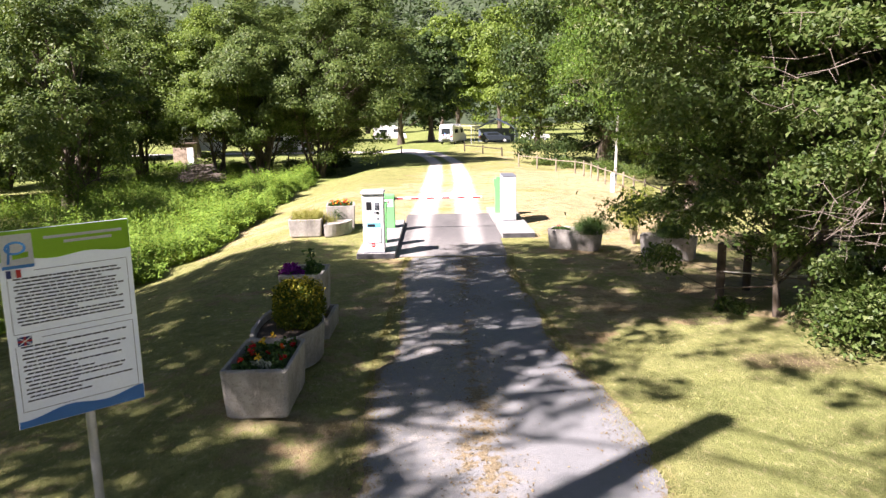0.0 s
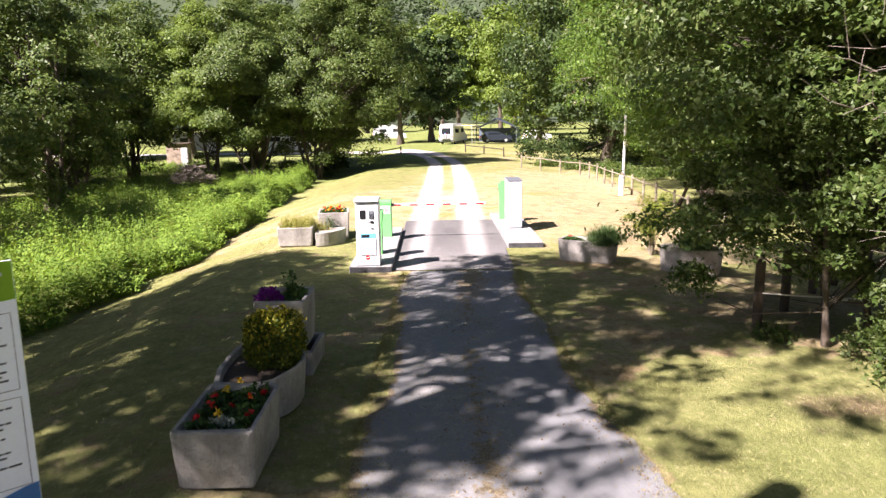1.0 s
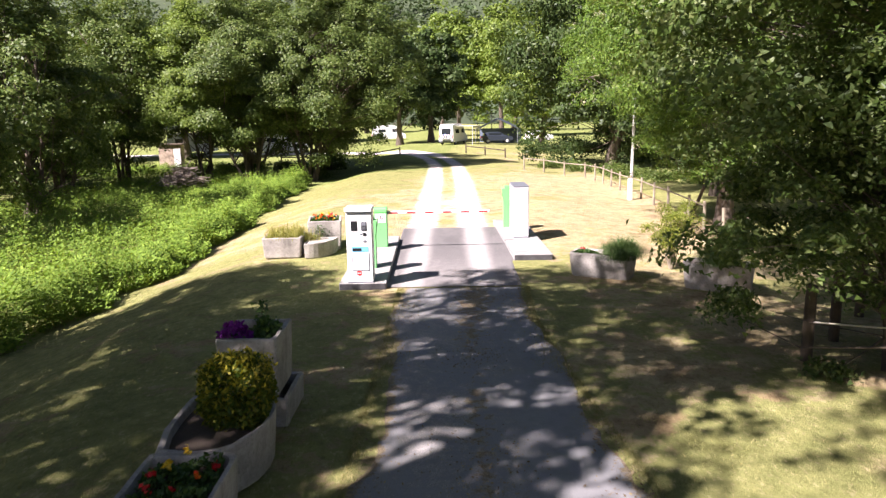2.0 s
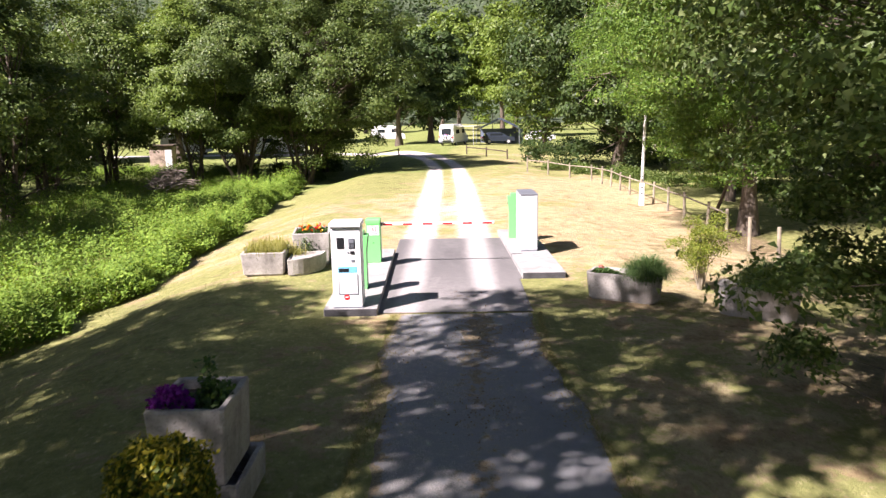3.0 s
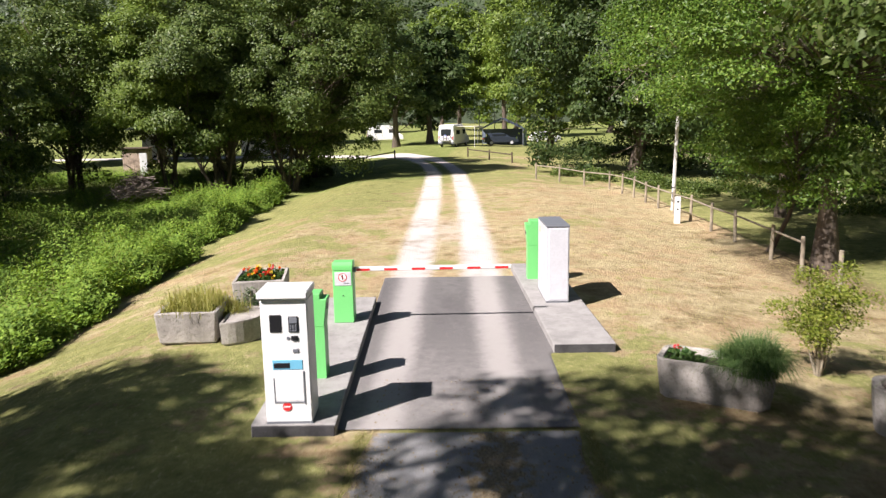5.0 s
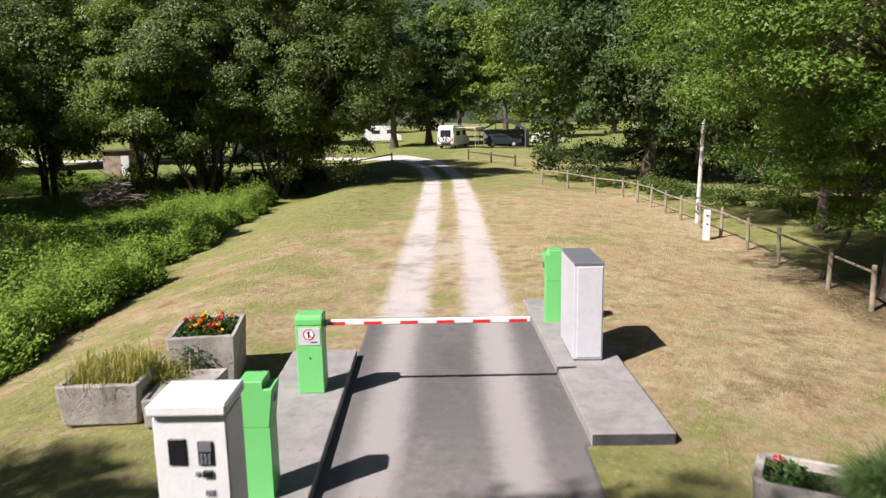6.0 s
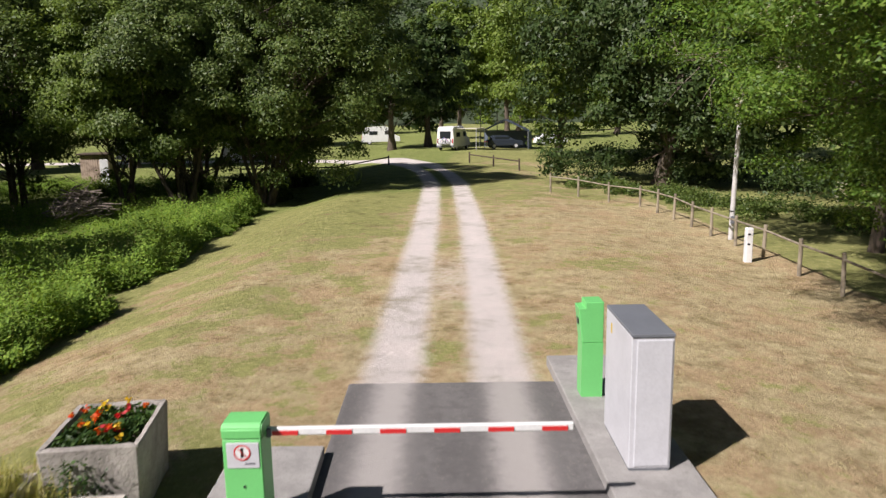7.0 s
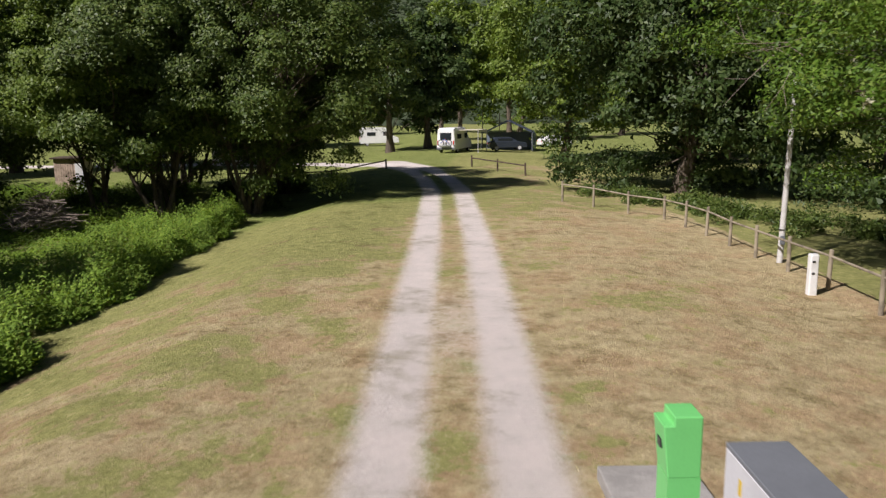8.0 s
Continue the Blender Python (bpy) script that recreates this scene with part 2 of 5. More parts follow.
PURPLE = leaf_material("purple_petal", (0.16, 0.012, 0.22), (0.24, 0.02, 0.32), (0.32, 0.04, 0.4))
ORANGE = leaf_material("orange_petal", (0.75, 0.06, 0.01), (0.8, 0.13, 0.01), (0.85, 0.3, 0.02))
REDPETAL = leaf_material("red_petal", (0.5, 0.01, 0.01), (0.65, 0.02, 0.02), (0.7, 0.08, 0.1))
YELLOW = leaf_material("yellow_petal", (0.7, 0.42, 0.01), (0.78, 0.55, 0.03), (0.8, 0.62, 0.1))
WHITEPETAL = leaf_material("white_petal", (0.45, 0.44, 0.3), (0.55, 0.53, 0.4), (0.6, 0.58, 0.45))


# ---- building helpers ----
def mesh_np(name, verts, faces, mat, smooth=False):
    """A mesh from arrays; all faces have the same number of corners."""
    me = bpy.data.meshes.new(name)
    verts, faces = np.asarray(verts, np.float32), np.asarray(faces, np.int32)
    k = faces.shape[1]
    me.vertices.add(len(verts))
    me.vertices.foreach_set("co", verts.ravel())
    me.loops.add(faces.size)
    me.loops.foreach_set("vertex_index", faces.ravel())
    me.polygons.add(len(faces))
    me.polygons.foreach_set("loop_start", np.arange(0, faces.size, k, dtype=np.int32))
    me.polygons.foreach_set("use_smooth", np.full(len(faces), smooth))
    me.update(calc_edges=True)
    me.materials.append(mat)
    return me


def np_part(name, verts, faces, mat, parent=None, label="", smooth=False):
    ob = new(name, mesh_np(name, verts, faces, mat, smooth))
    ob.parent = parent
    return tagged(ob, label)


def part(name, bm, mat, parent=None, label="", smooth=False):
    me = bpy.data.meshes.new(name)
    bmesh.ops.recalc_face_normals(bm, faces=bm.faces)
    bm.to_mesh(me)
    bm.free()
    me.materials.append(mat)
    if smooth:
        me.polygons.foreach_set("use_smooth", np.full(len(me.polygons), True))
        me.update()
    ob = new(name, me)
    ob.parent = parent
    return tagged(ob, label)


def thing(name, x, y, z, turn, label, category, group="", kind=""):
    ob = new(name)
    ob.empty_display_size = 0.1
    ob.matrix_basis = pose(x, y, z, 0, 0, turn)
    return tagged(ob, label, category, group, kind)


def box(x0, x1, y0, y1, z0, z1, bevel=0.01, bm=None, seg=1):
    """A box with its edges broken."""
    one = bmesh.new()
    bmesh.ops.create_cube(one, size=1, matrix=Matrix.Translation(((x0 + x1) / 2, (y0 + y1) / 2, (z0 + z1) / 2)) @ Matrix.Diagonal((x1 - x0, y1 - y0, z1 - z0, 1)))
    if bevel:
        bmesh.ops.bevel(one, geom=one.edges[:], offset=bevel, segments=seg, affect="EDGES", profile=0.5)
    if bm is None:
        return one
    me = bpy.data.meshes.new("t")
    one.to_mesh(me)
    one.free()
    bm.from_mesh(me)
    bpy.data.meshes.remove(me)
    return bm


def rod(a, b, r0, r1=None, sides=10, bevel=0.0):
    """A round bar from a to b."""
    a, b = Vector(a), Vector(b)
    r1 = r0 if r1 is None else r1
    bm = bmesh.new()
    m = Matrix.Translation((a + b) / 2) @ (b - a).to_track_quat("Z", "Y").to_matrix().to_4x4()
    bmesh.ops.create_cone(bm, cap_ends=True, segments=sides, radius1=r0, radius2=r1, depth=(b - a).length, matrix=m)
    if bevel:
        caps = [e for e in bm.edges if any(len(f.verts) > 4 for f in e.link_faces)]
        bmesh.ops.bevel(bm, geom=caps, offset=bevel, segments=1, affect="EDGES")
    return bm


def prism(outline, z0, z1, top=1.0, bevel=0.0, centre=(0, 0)):
    """An upright solid over an outline; top scales the upper outline."""
    bm = bmesh.new()
    lo = [bm.verts.new((x, y, z0)) for x, y in outline]
    hi = [bm.verts.new((centre[0] + (x - centre[0]) * top, centre[1] + (y - centre[1]) * top, z1)) for x, y in outline]
    n = len(lo)
    bm.faces.new(lo[::-1])
    bm.faces.new(hi)
    for i in range(n):
        bm.faces.new((lo[i], lo[(i + 1) % n], hi[(i + 1) % n], hi[i]))
    if bevel:
        bmesh.ops.bevel(bm, geom=bm.edges[:], offset=bevel, segments=2, affect="EDGES", profile=0.6)
    return bm


def smooth01(v, a, b):
    t = np.clip((v - a) / (b - a), 0, 1)
    return t * t * (3 - 2 * t)


def gz(x, y):
    """The lie of the land."""
    x, y = np.asarray(x, float), np.asarray(y, float)
    left = smooth01(-x, 4.5, 9.5) * (-1.0 + 0.45 * smooth01(y, 55, 78))
    right = -0.42 * smooth01(x, 3.0, 9.0) * smooth01(y, 12, 26)
    ahead = -0.25 * smooth01(y, 38, 62) * (1 - 0.6 * smooth01(np.abs(x), 4, 10))
    rough = 0.02 * np.sin(x * 1.3 + 0.7 * np.sin(y * 0.6)) * np.sin(y * 0.9 + x * 0.3) * smooth01(np.abs(x), 2.2, 4)
    bank = 0.16 * np.exp(-(((x + 3.0) / 1.1) ** 2) - ((y - 10.0) / 3.2) ** 2)
    return left + right + ahead + rough + bank


def tubes(paths, sides=6):
    """Round stems along paths: each a list of (point, radius). Returns vertices and quads."""
    vs, fs = [], []
    for path in paths:
        base = len(vs)
        for i, (p, r) in enumerate(path):
            p = Vector(p)
            q = Vector(path[min(i + 1, len(path) - 1)][0]) - Vector(path[max(i - 1, 0)][0])
            rot = q.to_track_quat("Z", "Y").to_matrix()
            for s in range(sides):
                a = 2 * math.pi * s / sides
                vs.append(p + rot @ Vector((r * math.cos(a), r * math.sin(a), 0)))
        for i in range(len(path) - 1):
            for s in range(sides):
                a, b = base + i * sides + s, base + i * sides + (s + 1) % sides
                fs.append((a, b, b + sides, a + sides))
    return np.array([tuple(v) for v in vs]), np.array(fs)


def leaves(points, size, rng, up=0.6, droop=0.0, narrow=0.55, ways=None, facing=None, three=False, jitter=0.62):
    """A bent four-cornered leaf at each point. Returns vertices and quads."""
    n = len(points)
    nor = rng.normal(size=(n, 3))
    nor[:, 2] = np.abs(nor[:, 2]) * (0.4 + up) + up * 0.4
    if facing is not None:
        nor = facing * 1.25 + rng.normal(size=(n, 3)) * jitter + np.array([0, 0, 0.25])
    nor /= np.linalg.norm(nor, axis=1)[:, None]
    d = rng.normal(size=(n, 3)) if ways is None else np.array(ways, float)
    d[:, 2] -= droop
    d -= nor * (d * nor).sum(1)[:, None]
    d /= np.linalg.norm(d, axis=1)[:, None] + 1e-9
    s = np.cross(nor, d)
    L = (size * rng.uniform(0.6, 1.35, n))[:, None]
    W = L * narrow * rng.uniform(0.75, 1.2, n)[:, None]
    p = np.asarray(points)
    if three:
        v = np.empty((n, 3, 3))
        v[:, 0] = p - d * L * 0.5 - s * W * 0.2
        v[:, 1] = p + s * W * 0.75 - nor * L * 0.1
        v[:, 2] = p + d * L * 0.55 - s * W * 0.25 - nor * L * 0.15
        return v.reshape(-1, 3), np.arange(3 * n).reshape(n, 3)
    v = np.empty((n, 4, 3))
    v[:, 0] = p - d * L * 0.5
    v[:, 1] = p + s * W * 0.5 - nor * L * 0.12
    v[:, 2] = p + d * L * 0.5 - nor * L * 0.18
    v[:, 3] = p - s * W * 0.5 - nor * L * 0.12
    return v.reshape(-1, 3), np.arange(4 * n).reshape(n, 4)


def crown_points(rng, n, centres, radii, flat=0.85, faces=False):
    """Points in loose clumps, thickest towards each clump's skin, and the ways in which they face."""
    pick = rng.integers(0, len(centres), n)
    d = rng.normal(size=(n, 3))
    d /= np.linalg.norm(d, axis=1)[:, None]
    d[:, 2] = np.where(d[:, 2] < -0.45, -d[:, 2] * 0.7, d[:, 2])
    r = rng.uniform(0.3, 1.0, n) ** 0.5
    r *= 1 + 0.3 * rng.normal(size=n) * (rng.random(n) < 0.35)
    off = d * r[:, None] * radii[pick][:, None]
    off[:, 2] *= flat
    pts = centres[pick] + off
    return (pts, d) if faces else pts


def tree(x, y, height, radius, label, leaf, seed, base=0.25, stems=1, trunk=0.2, count=20000, size=0.2, clumps=90, depth=1.0, lean=(0, 0), group="trees", blossom=0, name="tree", clump=0.2, skirt=1.0, bark=None, low=0.12, three=True, flat=0.85, form=(0.75, 0.55, 0.0), jitter=0.62):
    """A tree: tapered stems with limbs that reach into the clumps of its crown, and the leaves."""
    rng = np.random.default_rng(seed)
    ob = thing(name, x, y, float(gz(x, y)) - 0.05, 0, label, "tree", group)
    lo, hi = height * base, height
    mid = (lo + hi) / 2
    # clump centres: within an uneven egg, most of them near its skin
    d = rng.normal(size=(clumps, 3))
    d /= np.linalg.norm(d, axis=1)[:, None]
    r = rng.uniform(0.25, 1, clumps) ** 0.45
    wob = 1 + 0.22 * np.sin(3 * np.arctan2(d[:, 1], d[:, 0]) + seed) + 0.12 * rng.normal(size=clumps)
    c = d * (r * wob)[:, None]
    z = c[:, 2]
    narrow_top = np.where(z > 0, 1 - 0.35 * z, 1 - (1 - skirt) * np.abs(z))
    c = np.stack([c[:, 0] * radius * narrow_top + lean[0], c[:, 1] * radius * depth * narrow_top + lean[1], mid + z * (hi - lo) * 0.5], 1)
    reach = np.hypot(c[:, 0] - lean[0], (c[:, 1] - lean[1]) / depth)
    c[:, :2] = np.array(lean) + (c[:, :2] - np.array(lean)) * np.minimum(1, 1.06 * radius / np.maximum(reach, 0.01))[:, None]
    rad = radius * clump * rng.uniform(0.7, 1.5, clumps)
    # stems and limbs
    paths, tops = [], []
    for s in range(stems):
        a = 2 * math.pi * s / stems + rng.uniform(-0.4, 0.4)
        spread = 0.0 if stems == 1 else radius * rng.uniform(0.25, 0.5)
        foot = np.array([math.cos(a), math.sin(a), 0]) * (0.0 if stems == 1 else rng.uniform(0.15, 0.5))
        top = np.array([math.cos(a) * spread + lean[0] * 0.6, math.sin(a) * spread + lean[1] * 0.6, height * rng.uniform(0.68, 0.85)])
        bend = rng.normal(size=2) * 0.04 * height
        pts = []
        for i in range(8):
            f = i / 7
            p = foot * (1 - f) + top * f + np.array([bend[0], bend[1], 0]) * math.sin(f * math.pi)
            flare = 1.5 if i == 0 else 1.0
            pts.append((tuple(p), trunk * (1 if stems == 1 else 0.62) * (1 - 0.82 * f) * flare))
        paths.append(pts)
        tops.append(np.array([p for p, _ in pts]))
    for i in range(0, clumps, 2):
        t = tops[int(rng.integers(0, stems))]
        f = np.clip((c[i, 2] - 0.3 * height * rng.uniform(0.3, 1)) / height, low, 0.8)
        k = np.clip(f * 7 / 0.8, 0.5, 6.9)
        a = t[int(k)] * (1 - k % 1) + t[min(int(k) + 1, 7)] * (k % 1)
        m = (a + c[i]) / 2 + np.array([0, 0, 0.06 * height]) * rng.uniform(-0.3, 1) + rng.normal(size=3) * 0.05 * radius
        r0 = min(trunk * 0.28, 0.055) * rng.uniform(0.5, 1)
        paths.append([(tuple(a), r0), (tuple(m), r0 * 0.5), (tuple(c[i]), r0 * 0.12)])
    v, f = tubes(paths, 6)
    np_part("trunk", v, f, bark or BARK, ob, smooth=True)
    pts, way = crown_points(rng, int(count * 1.5), c, rad, flat, faces=True)
    heart = np.array([lean[0], lean[1], mid - 0.1 * height])
    out = (pts - heart) / np.array([radius, radius * depth, (hi - lo) * 0.5])
    v, f = leaves(pts, size, rng, facing=way * form[0] + out * form[1] + np.array([0, 0, form[2]]), three=three, jitter=jitter)
    np_part("crown", v, f, leaf, ob)
    if blossom:
        k = rng.integers(0, clumps, max(6, clumps // 3))
        seat = crown_points(rng, blossom // 28, c[k], rad[k] * 1.1)
        pts = np.repeat(seat, 28, 0) + rng.normal(size=(len(seat) * 28, 3)) * np.array([0.05, 0.05, 0.09])
        v, f = leaves(pts, 0.055, rng, three=True)
        np_part("blossom", v, f, WHITEPETAL, ob, "pale hanging blossom")
    return ob


# ---- ground ----
def spaced(stops):
    out = []
    for a, b, step in stops:
        out += list(np.arange(a, b, step))
    return np.array(out + [stops[-1][1]])


TRACK = [(-0.2, 26.0), (-0.15, 43.0), (-0.35, 60.0), (-1.1, 68.0), (-2.6, 76.0), (-5.6, 84.0), (-12.0, 89.0), (-24.0, 91.0), (-60.0, 92.0)]


def track_masks(x, y):
    best, side = np.full(x.shape, 1e9), np.zeros(x.shape)
    for (ax, ay), (bx, by) in zip(TRACK, TRACK[1:]):
        dx, dy = bx - ax, by - ay
        t = np.clip(((x - ax) * dx + (y - ay) * dy) / (dx * dx + dy * dy), 0, 1)
        d = np.hypot(x - ax - t * dx, y - ay - t * dy)
        best = np.minimum(best, d)
    two = np.maximum(1 - smooth01(np.abs(best - 0.83), 0.0, 0.9), 0.46 * np.exp(-((y - 34) / 4.0) ** 2) * (best < 0.8))
    one = 1 - smooth01(best, 1.4, 2.3)
    far = smooth01(y, 70, 80)
    return np.clip(two * (1 - far) + one * far, 0, 1) * (y > 26.5)


def build_ground():
    xs = spaced([(-2500, -400, 300), (-400, -60, 40), (-60, -16, 2.2), (-16, -3, 0.4), (-3, 3, 0.14), (3, 16, 0.4), (16, 60, 2.2), (60, 400, 40), (400, 2500, 300)])
    ys = spaced([(-600, -60, 60), (-60, -6, 3), (-6, 66, 0.3), (66, 100, 0.7), (100, 200, 5), (200, 600, 40), (600, 4000, 400)])
    X, Y = np.meshgrid(xs, ys)
    nx, ny = len(xs), len(ys)
    Z = gz(X, Y)
    i = np.arange(nx * ny).reshape(ny, nx)
    f = np.stack([i[:-1, :-1], i[:-1, 1:], i[1:, 1:], i[1:, :-1]], -1).reshape(-1, 4)
    me = mesh_np("ground", np.stack([X, Y, Z], -1).reshape(-1, 3), f, GROUND, True)
    lush = 0.53 - 0.04 * (1 - smooth01(Y, 17, 22)) - 0.095 * smooth01(Y, 18, 26) * (1 - smooth01(Y, 48, 56)) + 0.55 * smooth01(Y, 53, 61) * smooth01(-X, -1.2, 1.5)
    lush = lush + 0.035 * smooth01(-X, 1, 4) - 0.03 * smooth01(X, 2, 5) + 0.3 * smooth01(-X, 8.2, 10) + 0.4 * smooth01(X, 9.3, 10.5) + 0.42 * (1 - smooth01(Y, 9, 13)) * smooth01(X, 2.0, 3.2) + 0.35 * smooth01(Y, 78, 95) + 0.1 * smooth01(Y, 34, 48) * smooth01(-X, 0.5, 4) + 0.22 * smooth01(Y, 48, 56) * smooth01(-X, -0.5, 2)
    litter = 0.4 * np.exp(-(((X - 4.4) / 1.2) ** 2 + ((Y - 19.3) / 0.8) ** 2)) + 0.55 * np.exp(-(((X - 6.0) / 3.0) ** 2 + ((Y - 15.0) / 4.5) ** 2)) + 0.75 * np.exp(-(((X - 9.0) / 1.7) ** 2 + ((Y - 29.0) / 6) ** 2)) + 0.5 * np.exp(-(((X - 5) / 1.5) ** 2 + ((Y - 10.3) / 0.7) ** 2))
    for name, values in (("gravel", track_masks(X, Y)), ("lush", lush), ("litter", litter)):
        me.attributes.new(name, "FLOAT", "POINT").data.foreach_set("value", values.astype(np.float32).ravel())
    tagged(new("ground", me), "mown lawn, dry straw and green in patches, with pale wheel tracks", "ground", kind="structure")


build_ground()


def strip(name, y0, y1, left, right, mat, mask_name, mask, label, step=0.25, across=26, lift=0.012, wobble=0.1):
    """A paved strip between two edge lines."""
    ys = np.arange(y0, y1 + 1e-6, step)
    rng = np.random.default_rng(5)
    wl, wr = (np.convolve(rng.normal(size=len(ys) + 8), np.ones(9) / 9, "valid") * wobble * 3 for _ in range(2))
    u = np.linspace(0, 1, across)
    L, R = np.interp(ys, *left) + wl, np.interp(ys, *right) + wr
    X = L[:, None] * (1 - u) + R[:, None] * u
    Y = np.repeat(ys[:, None], across, 1)
    Z = gz(X, Y) + lift
    Z[:, 0] -= lift + 0.02
    Z[:, -1] -= lift + 0.02
    i = np.arange(X.size).reshape(X.shape)
    f = np.stack([i[:-1, :-1], i[:-1, 1:], i[1:, 1:], i[1:, :-1]], -1).reshape(-1, 4)
    me = mesh_np(name, np.stack([X, Y, Z], -1).reshape(-1, 3), f, mat, True)
    me.attributes.new(mask_name, "FLOAT", "POINT").data.foreach_set("value", mask(X, Y, u[None, :]).astype(np.float32).ravel())
    newer = smooth01(X, 0.55, 0.8) * (0.4 + 0.6 * smooth01(X, 0.9, 1.1))
    me.attributes.new("newer", "FLOAT", "POINT").data.foreach_set("value", newer.astype(np.float32).ravel())
    return tagged(new(name, me), label, "road", kind="structure")


strip("road", -40.0, 18.86, ([-40, 18.9], [-1.06, -1.17]), ([-40, 6, 9, 12, 16.3, 18.9], [2.2, 2.18, 2.02, 1.68, 1.38, 1.5]), ASPHALT, "weeds",
      lambda X, Y, u: 0.5 * np.exp(-((X - 0.3) / 0.36) ** 2) + 0.25 * np.exp(-((X - 0.35) / 0.6) ** 2 - ((Y - 7.2) / 1.2) ** 2) + 0.95 * np.exp(-((u - 0.0) / 0.075) ** 2) + 0.9 * np.exp(-((u - 1.0) / 0.05) ** 2) + 0.4 * np.exp(-((Y - 17.5) / 1.3) ** 2 - ((X - 0.3) / 0.5) ** 2),
      "worn grey asphalt lane with a weedy middle strip")
strip("slab", 18.84, 27.2, ([18, 28], [-1.62, -1.66]), ([18, 21.6, 21.7, 28], [1.5, 1.5, 1.62, 1.48]), SLAB, "dust",
      lambda X, Y, u: np.maximum(np.exp(-((X + 0.95) / 0.36) ** 2) + np.exp(-((X - 0.66) / 0.36) ** 2), 0.42 * (1 - smooth01(Y, 20.0, 25.0))), "grey concrete apron between the kerbed islands with dusty wheel marks", lift=0.02, wobble=0.004, step=0.12, across=64)


def island(name, outline, h, label):
    ob = thing(name, 0, 0, 0, 0, label, "kerb", kind="structure")
    part("block", prism(outline, -0.1, h, 1.0, 0.02), KERB, ob)
    (x0, y0), (x1, _) = outline[0], outline[1]
    # thin plate over the front face, much darker than the block
    part("kerb_face", box(x0 + 0.015, x1 - 0.015, y0 - 0.012, y0 + 0.01, -0.05, h - 0.015, 0.004), KERB_DARK, ob, "dark kerb face")
    return ob


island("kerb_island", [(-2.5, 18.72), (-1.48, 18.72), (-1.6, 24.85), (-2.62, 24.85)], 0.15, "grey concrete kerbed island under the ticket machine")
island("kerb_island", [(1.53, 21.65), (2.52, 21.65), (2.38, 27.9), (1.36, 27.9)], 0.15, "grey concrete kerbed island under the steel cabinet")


# ---- ticket machine ----
def build_kiosk():
    ob = thing("ticket_machine", -2.03, 18.75, 0.15, 0.7, "white steel ticket machine with screen and keypad on an island", "ticket machine")
    w, d, u = 0.275, 0.44, 0.05
    part("body", box(-w, w, 0, d, 0, 1.52, 0.012), WHITE, ob)
    part("cap", box(-w - 0.02, w + 0.02, -0.055, d + 0.03, 1.545, 1.635, 0.014), WHITE, ob)
    part("neck", box(-w + 0.012, w - 0.012, 0.012, d - 0.012, 1.51, 1.55, 0.0), ALU, ob)
    part("screen", box(-0.17, -0.035, -0.012, 0.02, 1.09 + u, 1.30 + u, 0.004), BLACK, ob, "black screen")
    k = part("keypad", box(0.05, 0.165, -0.014, 0.02, 1.09 + u, 1.28 + u, 0.004), BLACK, ob, "dark keypad")
    part("display", box(0.06, 0.155, -0.018, -0.01, 1.2 + u, 1.27 + u, 0.002), GREY, k)
    for r in range(4):
        for c in range(3):
            part("key", box(0.066 + c * 0.03, 0.086 + c * 0.03, -0.02, -0.01, 1.102 + u + r * 0.022, 1.117 + u + r * 0.022, 0.002), GREY, k)
    part("reader", box(0.075, 0.15, -0.02, 0.02, 0.99 + u, 1.045 + u, 0.004), BLACK, ob, "black card slot")
    part("button", box(0.02, 0.055, -0.012, 0.02, 1.0 + u, 1.035 + u, 0.003), GREY, ob)
    part("coin_slot", box(0.085, 0.155, -0.012, 0.02, 0.84 + u, 0.885 + u, 0.003), GREY, ob)
    lab = part("label_strip", box(-0.165, 0.19, -0.008, 0.02, 0.68, 0.80, 0.003), SKY_BLUE, ob, "blue label strip")
    part("slot", box(-0.15, 0.04, -0.014, 0.0, 0.70, 0.765, 0.003), BLACK, lab)
    fl = part("flap", box(-0.15, 0.19, -0.006, 0.02, 0.29, 0.665, 0.004), WHITE, ob)
    for a in ((-0.165, -0.152, 0.28, 0.58), (0.192, 0.205, 0.25, 0.66), (-0.165, 0.205, 0.265, 0.28)):
        part("gap", box(a[0], a[1], -0.01, 0.01, a[2], a[3], 0.002), GREY, fl)
    bd = part("badge", rod((-0.02, 0.01, 0.215), (-0.02, -0.008, 0.215), 0.055, sides=20), RED, ob, "round red badge")
    part("badge_bar", box(-0.06, 0.02, -0.011, -0.007, 0.21, 0.225, 0.0), WHITE, bd)
    part("kick_strip", box(-w - 0.003, w + 0.003, -0.004, d, -0.01, 0.03, 0.0), GREY, ob)


build_kiosk()


